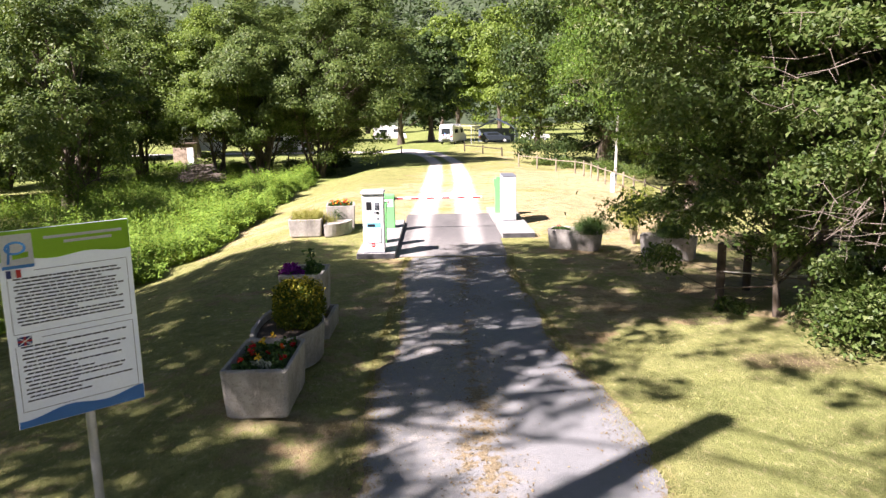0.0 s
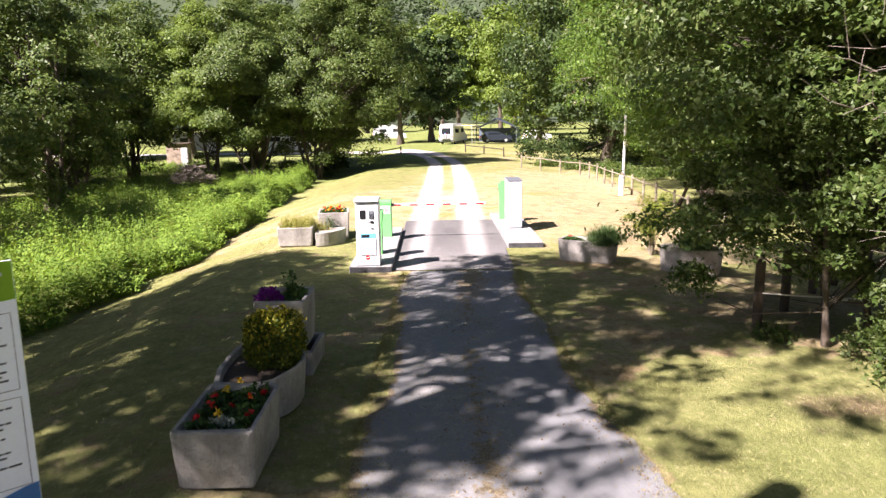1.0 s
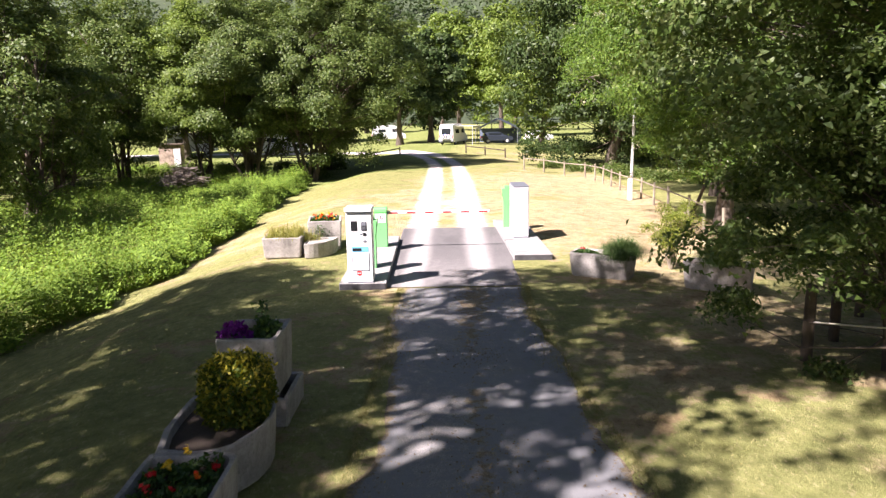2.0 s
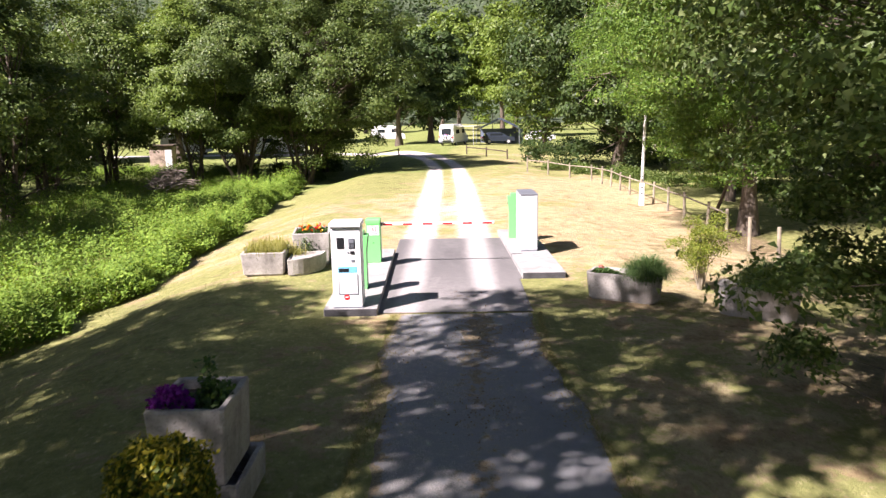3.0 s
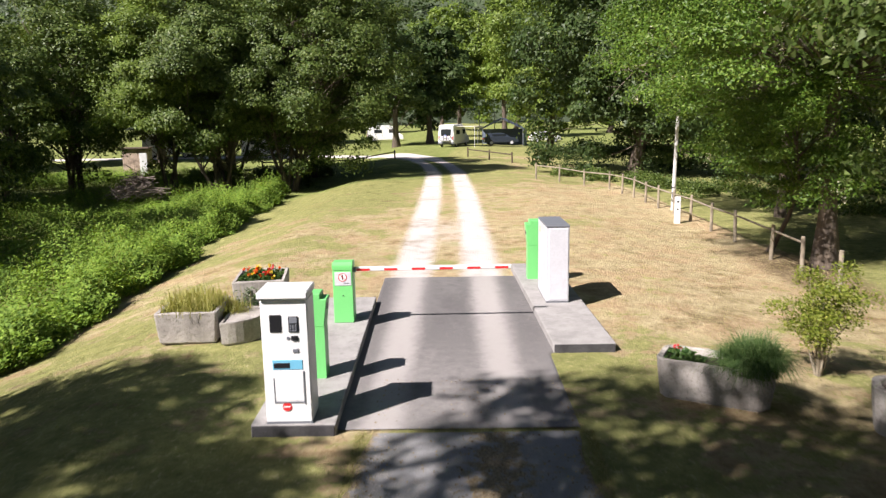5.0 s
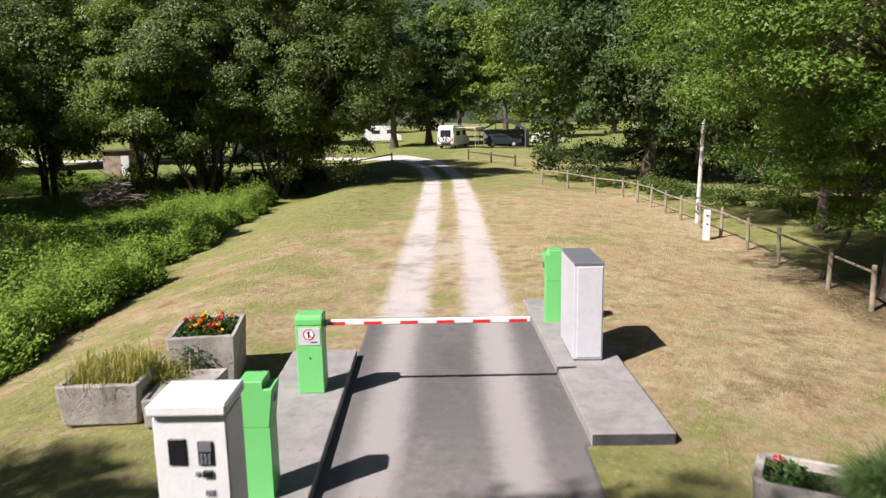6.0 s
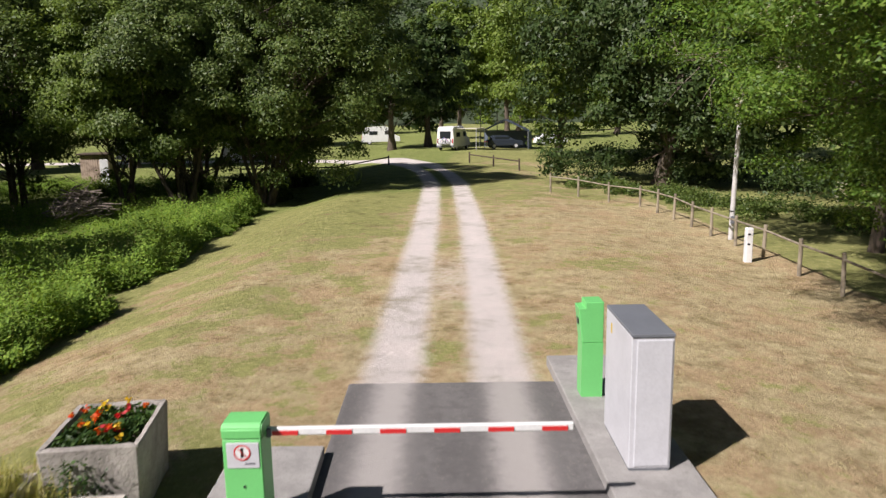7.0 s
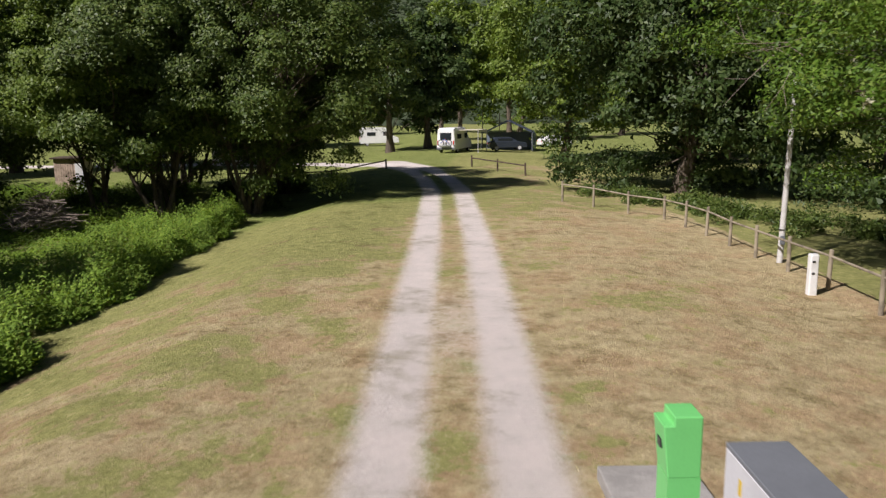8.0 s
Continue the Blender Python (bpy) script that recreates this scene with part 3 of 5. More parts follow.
def build_reader(x, y, turn, flip, drop, label):
    """A slim green reader post with a hooded upper part."""
    ob = thing("card_reader_post", x, y, 0.15, turn, label, "reader post")
    s = flip
    part("lower_body", prism([(-0.14, 0), (0.14, 0), (0.14, 0.3), (-0.14, 0.3)], 0, 0.75, 1.0, 0.0), LIME, ob)
    bm = bmesh.new()
    prof = [(-0.14 * s, 0.75), (0.14 * s, 0.75), (0.14 * s, 1.3 - drop), (-0.1 * s, 1.3 - drop), (-0.1 * s, 1.22 - drop), (-0.19 * s, 1.22 - drop)]
    lo = [bm.verts.new((px, 0.0, pz)) for px, pz in prof]
    hi = [bm.verts.new((px, 0.3, pz)) for px, pz in prof]
    bm.faces.new(lo)
    bm.faces.new(hi[::-1])
    for i in range(6):
        bm.faces.new((lo[i], lo[(i + 1) % 6], hi[(i + 1) % 6], hi[i]))
    bmesh.ops.recalc_face_normals(bm, faces=bm.faces)
    bmesh.ops.bevel(bm, geom=bm.edges[:], offset=0.008, segments=1, affect="EDGES")
    part("hood", bm, LIME, ob)
    part("card_slot", box(min(-0.182 * s, -0.165 * s), max(-0.182 * s, -0.165 * s), 0.10, 0.20, 0.98, 1.06, 0.003), BLACK, ob, "small dark card slot")
    return ob


build_reader(-1.98, 20.25, 0.7, -1, 0.08, "lime green reader post standing behind the ticket machine")
build_reader(1.74, 26.2, 0.7, 1, 0.0, "lime green reader post standing behind the steel cabinet")


def build_cabinet():
    ob = thing("steel_cabinet", 1.95, 24.15, 0.15, 0.7, "pale grey steel cabinet with a dark roof on an island", "cabinet")
    part("body", box(-0.22, 0.22, 0.0, 1.15, 0.03, 1.47, 0.006), ALU, ob)
    part("plinth", box(-0.21, 0.21, 0.01, 1.14, 0.0, 0.03, 0.0), GREY, ob)
    part("end_panel", box(-0.165, 0.2, -0.012, 0.01, 0.06, 1.44, 0.004), ALU, ob)
    part("roof", box(-0.222, 0.222, -0.014, 1.155, 1.47, 1.51, 0.006), GREY, ob, "dark grey roof sheet")
    part("warning_label", box(-0.226, -0.219, 0.86, 0.9, 1.25, 1.36, 0.0), YELLOW, ob, "small yellow warning label")


build_cabinet()


def build_barrier():
    ob = thing("barrier_gate", -1.98, 23.0, 0.15, 0.7, "lime green barrier gate with a lowered red and white boom", "barrier")
    part("cabinet", box(-0.175, 0.175, 0, 0.34, 0, 0.95, 0.01), LIME, ob)
    bm = bmesh.new()
    prof = [(0.0, 0.95), (0.35, 0.95), (0.35, 1.05), (0.31, 1.085), (0.04, 1.085), (0.0, 1.045)]
    lo = [bm.verts.new((-0.18, py - 0.005, pz)) for py, pz in prof]
    hi = [bm.verts.new((0.18, py - 0.005, pz)) for py, pz in prof]
    bm.faces.new(lo)
    bm.faces.new(hi[::-1])
    for i in range(6):
        bm.faces.new((lo[i], lo[(i + 1) % 6], hi[(i + 1) % 6], hi[i]))
    bmesh.ops.bevel(bm, geom=bm.edges[:], offset=0.012, segments=2, affect="EDGES")
    part("lid", bm, LIME, ob)
    pl = part("notice_plate", box(-0.14, 0.15, -0.008, 0.005, 0.68, 0.92, 0.003), ALU, ob, "grey plate with a round prohibition mark")
    bm = bmesh.new()
    bmesh.ops.create_circle(bm, cap_ends=True, segments=28, radius=0.072, matrix=Matrix.Translation((0.0, -0.011, 0.83)) @ Matrix.Rotation(math.pi / 2, 4, "X"))
    part("disc", bm, WHITE, pl)
    bm = bmesh.new()
    for i in range(28):
        a, b = 2 * math.pi * i / 28, 2 * math.pi * (i + 1) / 28
        q = [bm.verts.new((r * math.cos(t), -0.013, 0.83 + r * math.sin(t))) for r, t in ((0.062, a), (0.075, a), (0.075, b), (0.062, b))]
        bm.faces.new(q)
    part("ring", bm, RED, pl)
    part("mark", box(-0.012, 0.012, -0.0135, -0.012, 0.785, 0.875, 0.0), BLACK, pl)
    part("slash", rod((-0.04, -0.0145, 0.875), (0.04, -0.0145, 0.785), 0.004, sides=6), RED, pl)
    part("bar", box(0.02, 0.11, -0.0105, -0.008, 0.715, 0.73, 0.0), INK, pl)
    part("lock", rod((0.0, 0.0, 0.5), (0.0, -0.008, 0.5), 0.012, sides=10), BLACK, ob)
    boom = part("boom", box(0.14, 2.98, 0.2, 0.245, 0.885, 0.965, 0.012), WHITE, ob, "white boom with red blocks")
    part("clamp", box(0.13, 0.215, 0.185, 0.26, 0.875, 0.962, 0.008), GREY, boom, "dark boom clamp")
    for i in range(6):
        x = 0.225 + i * 0.492
        part("red_block", box(x, x + 0.235, 0.193, 0.2, 0.893, 0.935, 0.0), RED, boom)


build_barrier()


# ---- information board ----
def build_sign():
    ob = thing("information_board", -3.01, 5.58, float(gz(-3, 5.6)), 43.0, "white information board with green head on a steel post", "sign")
    w, lo, hi = 0.48, 1.34, 2.89
    part("post", rod((0.05, 0.06, -0.02), (0.05, 0.06, 2.6), 0.038, sides=14), STEEL, ob, "galvanised steel post")
    for z in (1.6, 2.5):
        part("bracket", box(-0.2, 0.3, 0.012, 0.03, z, z + 0.04, 0.003), STEEL, ob)
    p = part("panel", box(-w, w, -0.004, 0.012, lo, hi, 0.003), SIGN_WHITE, ob)

    def slip(name, outline, mat, y=-0.006, label=""):
        bm = bmesh.new()
        bm.faces.new([bm.verts.new((a, y, b)) for a, b in outline])
        bmesh.ops.solidify(bm, geom=bm.faces[:], thickness=0.001)
        return part(name, bm, mat, p, label)

    wave = [(-w + 0.004 + i * (2 * w - 0.008) / 24, 2.66 + 0.012 * math.sin(i * 0.5)) for i in range(25)]
    slip("head_band", [(w - 0.004, hi - 0.004), (-w + 0.004, hi - 0.004)] + wave, SIGN_LIME, label="green head band")
    wave = [(-w + 0.004 + i * (2 * w - 0.008) / 24, 1.42 + 0.022 * math.sin(i * 0.42 - 2.2) + 0.0012 * i) for i in range(25)]
    slip("foot_band", [(w - 0.004, lo + 0.004), (-w + 0.004, lo + 0.004)] + wave, SIGN_BLUE, label="blue foot band")
    slip("logo_plate", [(-0.46, 2.6), (-0.24, 2.6), (-0.24, 2.86), (-0.46, 2.86)], WHITE, -0.008)
    bm = bmesh.new()
    for i in range(18):
        a, b = (2 * math.pi * (i + d) / 18 for d in (0, 1))
        bm.faces.new([bm.verts.new((-0.36 + rx * math.cos(t), -0.0105, 2.755 + rz * math.sin(t))) for rx, rz, t in ((0.055, 0.035, a), (0.075, 0.052, a), (0.075, 0.052, b), (0.055, 0.035, b))])
    part("logo_ring", bm, SIGN_BLUE, p)
    slip("logo_stem", [(-0.425, 2.64), (-0.405, 2.64), (-0.39, 2.78), (-0.41, 2.78)], SIGN_BLUE, -0.0105)
    slip("logo_patch", [(-0.385, 2.67), (-0.275, 2.68), (-0.275, 2.72), (-0.385, 2.71)], SIGN_LIME, -0.0105)
    slip("logo_foot", [(-0.46, 2.6), (-0.24, 2.6), (-0.24, 2.625), (-0.46, 2.625)], SIGN_BLUE, -0.0105)
    for z, a, b in ((2.80, -0.16, 0.42), (2.755, -0.02, 0.34)):
        slip("title_bar", [(a, z), (b, z), (b, z + 0.022), (a, z + 0.022)], WHITE, -0.0075)
    rng = random.Random(3)
    for z0, rows in ((2.51, 14), (1.98, 15)):
        z = z0
        for i in range(rows):
            a = -0.4 + (0.02 if i % 3 == 1 else 0)
            b = rng.uniform(0.34, 0.41) if i % 3 == 0 or z0 > 2.2 and i % 2 else rng.uniform(-0.1, 0.38)
            while a < b - 0.02:
                e = min(b, a + rng.uniform(0.02, 0.085))
                slip("text_bar", [(a, z), (e, z), (e, z + 0.013), (a, z + 0.013)], INK, -0.006)
                a = e + 0.007
            z -= 0.0275 if z0 > 2.2 else 0.031
    for z0, z1 in ((2.09, 2.57), (1.47, 2.04)):
        for o in ([(-0.44, z0), (0.44, z0), (0.44, z0 + 0.004), (-0.44, z0 + 0.004)], [(-0.25, z1), (0.44, z1), (0.44, z1 + 0.004), (-0.25, z1 + 0.004)],
                  [(-0.44, z0), (-0.436, z0), (-0.436, z1 - 0.05), (-0.44, z1 - 0.05)], [(0.436, z0), (0.44, z0), (0.44, z1), (0.436, z1)]):
            slip("frame_line", o, INK, -0.006)
    for i, m in enumerate((DARKBLUE, WHITE, RED)):
        x = -0.44 + i * 0.034
        slip("flag_stripe", [(x, 2.53), (x + 0.034, 2.53), (x + 0.034, 2.59), (x, 2.59)], m, -0.008)
    slip("flag_field", [(-0.42, 2.0), (-0.32, 2.0), (-0.32, 2.07), (-0.42, 2.07)], DARKBLUE, -0.008)
    slip("flag_bar", [(-0.42, 2.028), (-0.32, 2.028), (-0.32, 2.042), (-0.42, 2.042)], RED, -0.0105)
    slip("flag_bar", [(-0.377, 2.0), (-0.363, 2.0), (-0.363, 2.07), (-0.377, 2.07)], RED, -0.0108)
    for a, b in (((-0.415, 2.004), (-0.325, 2.066)), ((-0.415, 2.066), (-0.325, 2.004))):
        part("flag_cross", rod((a[0], -0.0098, a[1]), (b[0], -0.0098, b[1]), 0.003, sides=5), WHITE, p)


build_sign()


# ---- troughs and plants ----
def trough_shell(outline, h, wall=0.08, taper=0.9, sag=0.0, seed=0):
    """A cast concrete trough over an outline: outer wall, rim, inner wall and floor."""
    rng = random.Random(seed)
    bm = bmesh.new()
    n = len(outline)
    cx, cy = sum(p[0] for p in outline) / n, sum(p[1] for p in outline) / n
    size = max(math.hypot(x - cx, y - cy) for x, y in outline)
    k = 1 - wall / size * 1.25
    rings = []
    for s, z in ((taper - 0.05, 0.0), (taper - 0.05, 0.03), (taper, 0.035), (taper + (1 - taper) * 0.5, h * 0.5), (1.0, h - 0.02), (1 - 0.015 / size, h), (k + 0.012, h - 0.004), (k, h - 0.02), (k * 0.97, h - 0.14)):
        ring = []
        for x, y in outline:
            j = 1 + rng.uniform(-0.006, 0.006)
            dz = rng.uniform(-0.008, 0.008) + (-sag * math.exp(-((x - cx) / size) ** 2 * 6) if z > 0.6 * h else 0)
            ring.append(bm.verts.new((cx + (x - cx) * s * j, cy + (y - cy) * s * j, z + (dz if z > 0 else 0))))
        rings.append(ring)
    for a, b in zip(rings, rings[1:]):
        for i in range(n):
            bm.faces.new((a[i], a[(i + 1) % n], b[(i + 1) % n], b[i]))
    bm.faces.new(rings[0][::-1])
    return bm, [(cx + (x - cx) * k * 0.985, cy + (y - cy) * k * 0.985) for x, y in outline]


def rounded(x0, x1, y0, y1, corners, seg=6, sub=3):
    """A rectangle's outline with its four corners rounded by the given radii (from the lower left, anticlockwise)."""
    pts = []
    for (cx, cy, a0), r in zip(((x0, y0, 180), (x1, y0, 270), (x1, y1, 0), (x0, y1, 90)), corners):
        ox, oy = cx + (r if cx == x0 else -r), cy + (r if cy == y0 else -r)
        if r < 0.02:
            pts.append((cx, cy))
        else:
            pts += [(ox + r * math.cos(radians(a0 + 90 * i / seg)), oy + r * math.sin(radians(a0 + 90 * i / seg))) for i in range(seg + 1)]
    out = []
    for i, p in enumerate(pts):
        q = pts[(i + 1) % len(pts)]
        n = max(1, int(math.hypot(q[0] - p[0], q[1] - p[1]) / 0.2))
        out += [(p[0] + (q[0] - p[0]) * k / n, p[1] + (q[1] - p[1]) * k / n) for k in range(n)]
    return out


def trough(x, y, turn, outline, h, label, wall=0.08, taper=0.92, sag=0.0, seed=0, soil=True, group="concrete troughs", fill=None, depth=0.1):
    ob = thing("planter", x, y, float(gz(x, y)), turn, label, "planter", group)
    bm, inner = trough_shell(outline, h, wall, taper, sag, seed)
    part("shell", bm, TROUGH, ob)
    if soil:
        bm = bmesh.new()
        f = bm.faces.new([bm.verts.new((a, b, h - depth)) for a, b in inner])
        bmesh.ops.poke(bm, faces=[f])
        for v in bm.verts:
            v.co.z += 0.02 * math.sin(v.co.x * 17) * math.cos(v.co.y * 13)
        part("soil", bm, fill or SOIL, ob)
    ob["rim"] = h
    return ob


def plant(name, x, y, z, label, category, pieces, turn=0.0, group="planting"):
    """A plant standing in a trough: pieces are (part name, points, size, material, leaf options)."""
    ob = thing(name, x, y, z, turn, label, category, group)
    for pname, pts, size, mat, kw in pieces:
        rng = np.random.default_rng(len(pts) + int(size * 1000))
        v, f = leaves(np.asarray(pts), size, rng, **kw)
        np_part(pname, v, f, mat, ob)
    return ob


def dome(rng, n, rx, ry, rz, inner=0.5):
    d = rng.normal(size=(n, 3))
    d /= np.linalg.norm(d, axis=1)[:, None]
    d[:, 2] = np.abs(d[:, 2])
    r = rng.uniform(inner, 1, n) ** 0.5 * (1 + 0.13 * np.sin(d[:, 0] * 9) * np.sin(d[:, 1] * 8 + 1) + 0.05 * rng.normal(size=n))
    return d * r[:, None] * np.array([rx, ry, rz])


def clipped(rng, n, rx, ry, rz, inner=0.6):
    """Points in a clipped bush: a block with well-rounded edges, drawn in at its foot."""
    d = rng.normal(size=(n, 3))
    d[:, 2] = d[:, 2] * 0.9 + 0.15
    d /= (np.abs(d) ** 3.4).sum(1)[:, None] ** (1 / 3.4)
    r = rng.uniform(inner, 1, n) ** 0.5 * (1 + 0.07 * np.sin(d[:, 0] * 7 + 1) * np.sin(d[:, 1] * 6 + d[:, 2] * 5) + 0.05 * rng.normal(size=n))
    p = d * r[:, None]
    p[:, :2] *= (0.9 + 0.1 * smooth01(p[:, 2], -1, 0))[:, None]
    return (p + np.array([0, 0, 1])) * np.array([rx, ry, rz * 0.5])


def flower_bed(x, y, z, turn, sx, sy, h, label, mix, seed, n=900):
    """Low bedding plants: foliage and heads of blossom."""
    rng = np.random.default_rng(seed)
    pts = np.stack([rng.uniform(-sx, sx, n), rng.uniform(-sy, sy, n), rng.uniform(0, 1, n) ** 0.7 * h], 1)
    pts[:, 2] *= 0.55 + 0.45 * np.sin(pts[:, 0] * 9 + seed) * np.sin(pts[:, 1] * 8)
    pieces = [("foliage", pts, 0.07, HERB, dict(up=0.5))]
    for i, (mat, heads) in enumerate(mix):
        hp = []
        for _ in range(heads):
            c = np.array([rng.uniform(-sx, sx) * 0.95, rng.uniform(-sy, sy) * 0.95, h * rng.uniform(0.6, 1.2)])
            hp.append(c + rng.normal(size=(14, 3)) * 0.018 * rng.uniform(0.6, 1.3))
        pieces.append(("blossom", np.concatenate(hp), 0.045, mat, dict(up=0.7, narrow=0.8)))
    return plant("flowers", x, y, z, label, "flowers", pieces, turn)


def grass_tuft(x, y, z, turn, n, r, h, mat, label, seed, spread=1.0, sx=0.12, sy=0.12, name="ornamental_grass"):
    """A fountain of long arching blades."""
    rng = np.random.default_rng(seed)
    ob = thing(name, x, y, z, turn, label, "grass", "planting")
    a = rng.uniform(0, 2 * math.pi, n)
    out = r * rng.uniform(0.15, 1, n) ** 0.6 * spread
    hh = h * rng.uniform(0.6, 1.1, n)
    p0 = np.stack([rng.normal(size=n) * sx, rng.normal(size=n) * sy, np.zeros(n)], 1)
    way = np.stack([np.cos(a), np.sin(a), np.zeros(n)], 1)
    side = np.stack([-np.sin(a), np.cos(a), np.zeros(n)], 1)
    w = 0.006 * rng.uniform(0.7, 1.4, n)
    rows = []
    for f in (0, 0.3, 0.6, 0.85, 1.0):
        zz = hh * (2.3 * f - 2.3 * f * f * (out / r) ** 0.8)
        c = p0 + way * (out * f ** 1.3)[:, None] + np.array([0, 0, 1]) * zz[:, None]
        ww = (w * (1 - 0.85 * f))[:, None]
        rows += [c - side * ww, c + side * ww]
    v = np.stack(rows, 1).reshape(-1, 3)
    b = np.arange(n)[:, None] * 10
    f = np.concatenate([np.concatenate([b + 2 * i, b + 2 * i + 1, b + 2 * i + 3, b + 2 * i + 2], 1) for i in range(4)])
    np_part("blades", v, f, mat, ob)
    return ob


# the row beside the lane
trough(-2.4, 8.92, 1, rounded(-0.41, 0.41, -0.69, 0.65, (0.05, 0.05, 0.14, 0.05)), 0.63, "square grey concrete trough with bedding flowers beside the lane", seed=1)
flower_bed(-2.4, 8.92, float(gz(-2.4, 8.92)) + 0.53, 1, 0.3, 0.54, 0.17, "red and yellow bedding flowers in a concrete trough", [(REDPETAL, 6), (YELLOW, 4), (ORANGE, 1)], 3, 1500)
rng = np.random.default_rng(10)
plant("silver_plant", -2.38, 8.5, float(gz(-2.4, 8.5)) + 0.53, "low silvery grey leaf plant in a concrete trough", "plant",
      [("foliage", dome(rng, 420, 0.17, 0.13, 0.16, 0.3), 0.045, SILVER, dict(up=0.4))])
half = [(0.62 * math.cos(radians(a)), 0.85 * math.sin(radians(a))) for a in range(-90, 91, 12)]
trough(-2.55, 10.5, 2, half + [(-0.3, 0.85), (-0.38, 0.4), (-0.38, 0), (-0.38, -0.4), (-0.3, -0.85)], 0.58, "half-round grey concrete trough holding a yellow-green bush", seed=2, sag=0.05)
rng = np.random.default_rng(11)
tips = clipped(rng, 3000, 0.365, 0.39, 0.79, 0.9)
tips = tips[rng.random(3000) < smooth01(tips[:, 2], 0.3, 0.85) * 0.7]
plant("bush", -2.3, 10.55, float(gz(-2.3, 10.55)) + 0.42, "dense clipped yellow-green bush in a concrete trough", "bush",
      [("foliage", clipped(rng, 7600, 0.355, 0.385, 0.77, 0.5), 0.055, BUSH_LEAF, dict(up=0.25)), ("new_growth", tips, 0.05, YELLOW_TIP, dict(up=0.6))])
bush = bpy.data.objects["bush"]
for leafage in bush.children:
    tagged(leafage, kind="stuff")
for i in range(7):
    a = i * 0.9
    v, f = tubes([[((0.03 * math.cos(a), 0.03 * math.sin(a), -0.05), 0.014), ((0.18 * math.cos(a), 0.18 * math.sin(a), 0.3), 0.009), ((0.3 * math.cos(a), 0.3 * math.sin(a), 0.6), 0.004)]], 5)
    np_part("stem", v, f, BARK, bush)
trough(-2.43, 11.97, 0, rounded(-0.42, 0.42, -0.48, 0.5, (0.04, 0.04, 0.05, 0.05)), 0.36, "low grey concrete trough used as a base", seed=3, taper=0.97, soil=False)
tall = trough(-2.47, 11.97, 0, rounded(-0.36, 0.36, -0.46, 0.44, (0.04, 0.04, 0.05, 0.05)), 0.74, "tall grey concrete trough with purple flowers set on another", seed=4)
tall.matrix_basis = pose(-2.47, 11.97, float(gz(-2.43, 11.97)) + 0.35)
rng = np.random.default_rng(12)
plant("flowers", -2.66, 11.72, 1.1, "mound of purple flowers in a tall concrete trough", "flowers",
      [("blossom", dome(rng, 1100, 0.2, 0.18, 0.24, 0.4), 0.045, PURPLE, dict(up=0.4, narrow=0.8)), ("foliage", dome(rng, 300, 0.2, 0.2, 0.16, 0.2), 0.05, HERB, {})])
rng = np.random.default_rng(13)
plant("herb", -2.32, 11.95, 1.1, "loose green herb with upright shoots in a concrete trough", "plant",
      [("foliage", np.concatenate([dome(rng, 520, 0.19, 0.26, 0.22, 0.2), np.stack([rng.normal(size=150) * 0.04 - 0.05, rng.normal(size=150) * 0.04, rng.uniform(0, 0.42, 150)], 1)]), 0.065, HERB, {})])

# the group on the lawn
trough(-4.58, 22.85, 4, rounded(-0.52, 0.52, -0.55, 0.6, (0.05, 0.05, 0.05, 0.05)), 0.56, "square pale concrete trough of straw-coloured grass on the lawn", seed=5)
for i in range(5):
    grass_tuft(-4.85 + 0.16 * i, 22.85 + 0.1 * (i % 2), 0.5, 0, 330, 0.2, 0.3, STRAW, "short straw-coloured grass in a concrete trough", 40 + i, sx=0.09, sy=0.22)
quarter = [(-0.3, 0.35), (-0.3, 0.0), (-0.3, -0.4)] + [(-0.3 + 0.8 * math.sin(radians(a)), 0.35 - 1.1 * math.cos(radians(a))) for a in range(0, 91, 9)] + [(0.1, 0.35)]
trough(-3.68, 22.95, 3, quarter, 0.4, "quarter-round pale concrete trough filled level on the lawn", seed=6, taper=0.96, fill=TROUGH, depth=0.03, wall=0.06)
trough(-3.66, 23.98, 8, rounded(-0.47, 0.47, -0.58, 0.6, (0.04, 0.04, 0.05, 0.05)), 0.82, "tall square pale concrete trough full of bedding flowers", seed=7)
flower_bed(-3.66, 23.98, 0.74, 5, 0.36, 0.46, 0.2, "orange and yellow bedding flowers in a tall trough", [(ORANGE, 8), (REDPETAL, 5), (YELLOW, 6)], 9, 1900)
rng = np.random.default_rng(14)
pts = np.stack([rng.normal(size=420) * 0.13 - 0.15, -0.62 + rng.normal(size=420) * 0.06, rng.uniform(0.15, 0.75, 420)], 1)
pts[:, 0] += (0.75 - pts[:, 2]) * rng.normal(size=420) * 0.35
plant("creeper", -3.66, 23.98, 0, "sparse creeping plant hanging over the trough's wall", "plant", [("foliage", pts, 0.05, HERB, {})], 5)

grass_tuft(-3.98, 23.12, 0.2, 0, 420, 0.34, 0.42, STRAW, "dry tangled grass between the concrete troughs", 47, sx=0.1, sy=0.14, name="dry_grass")

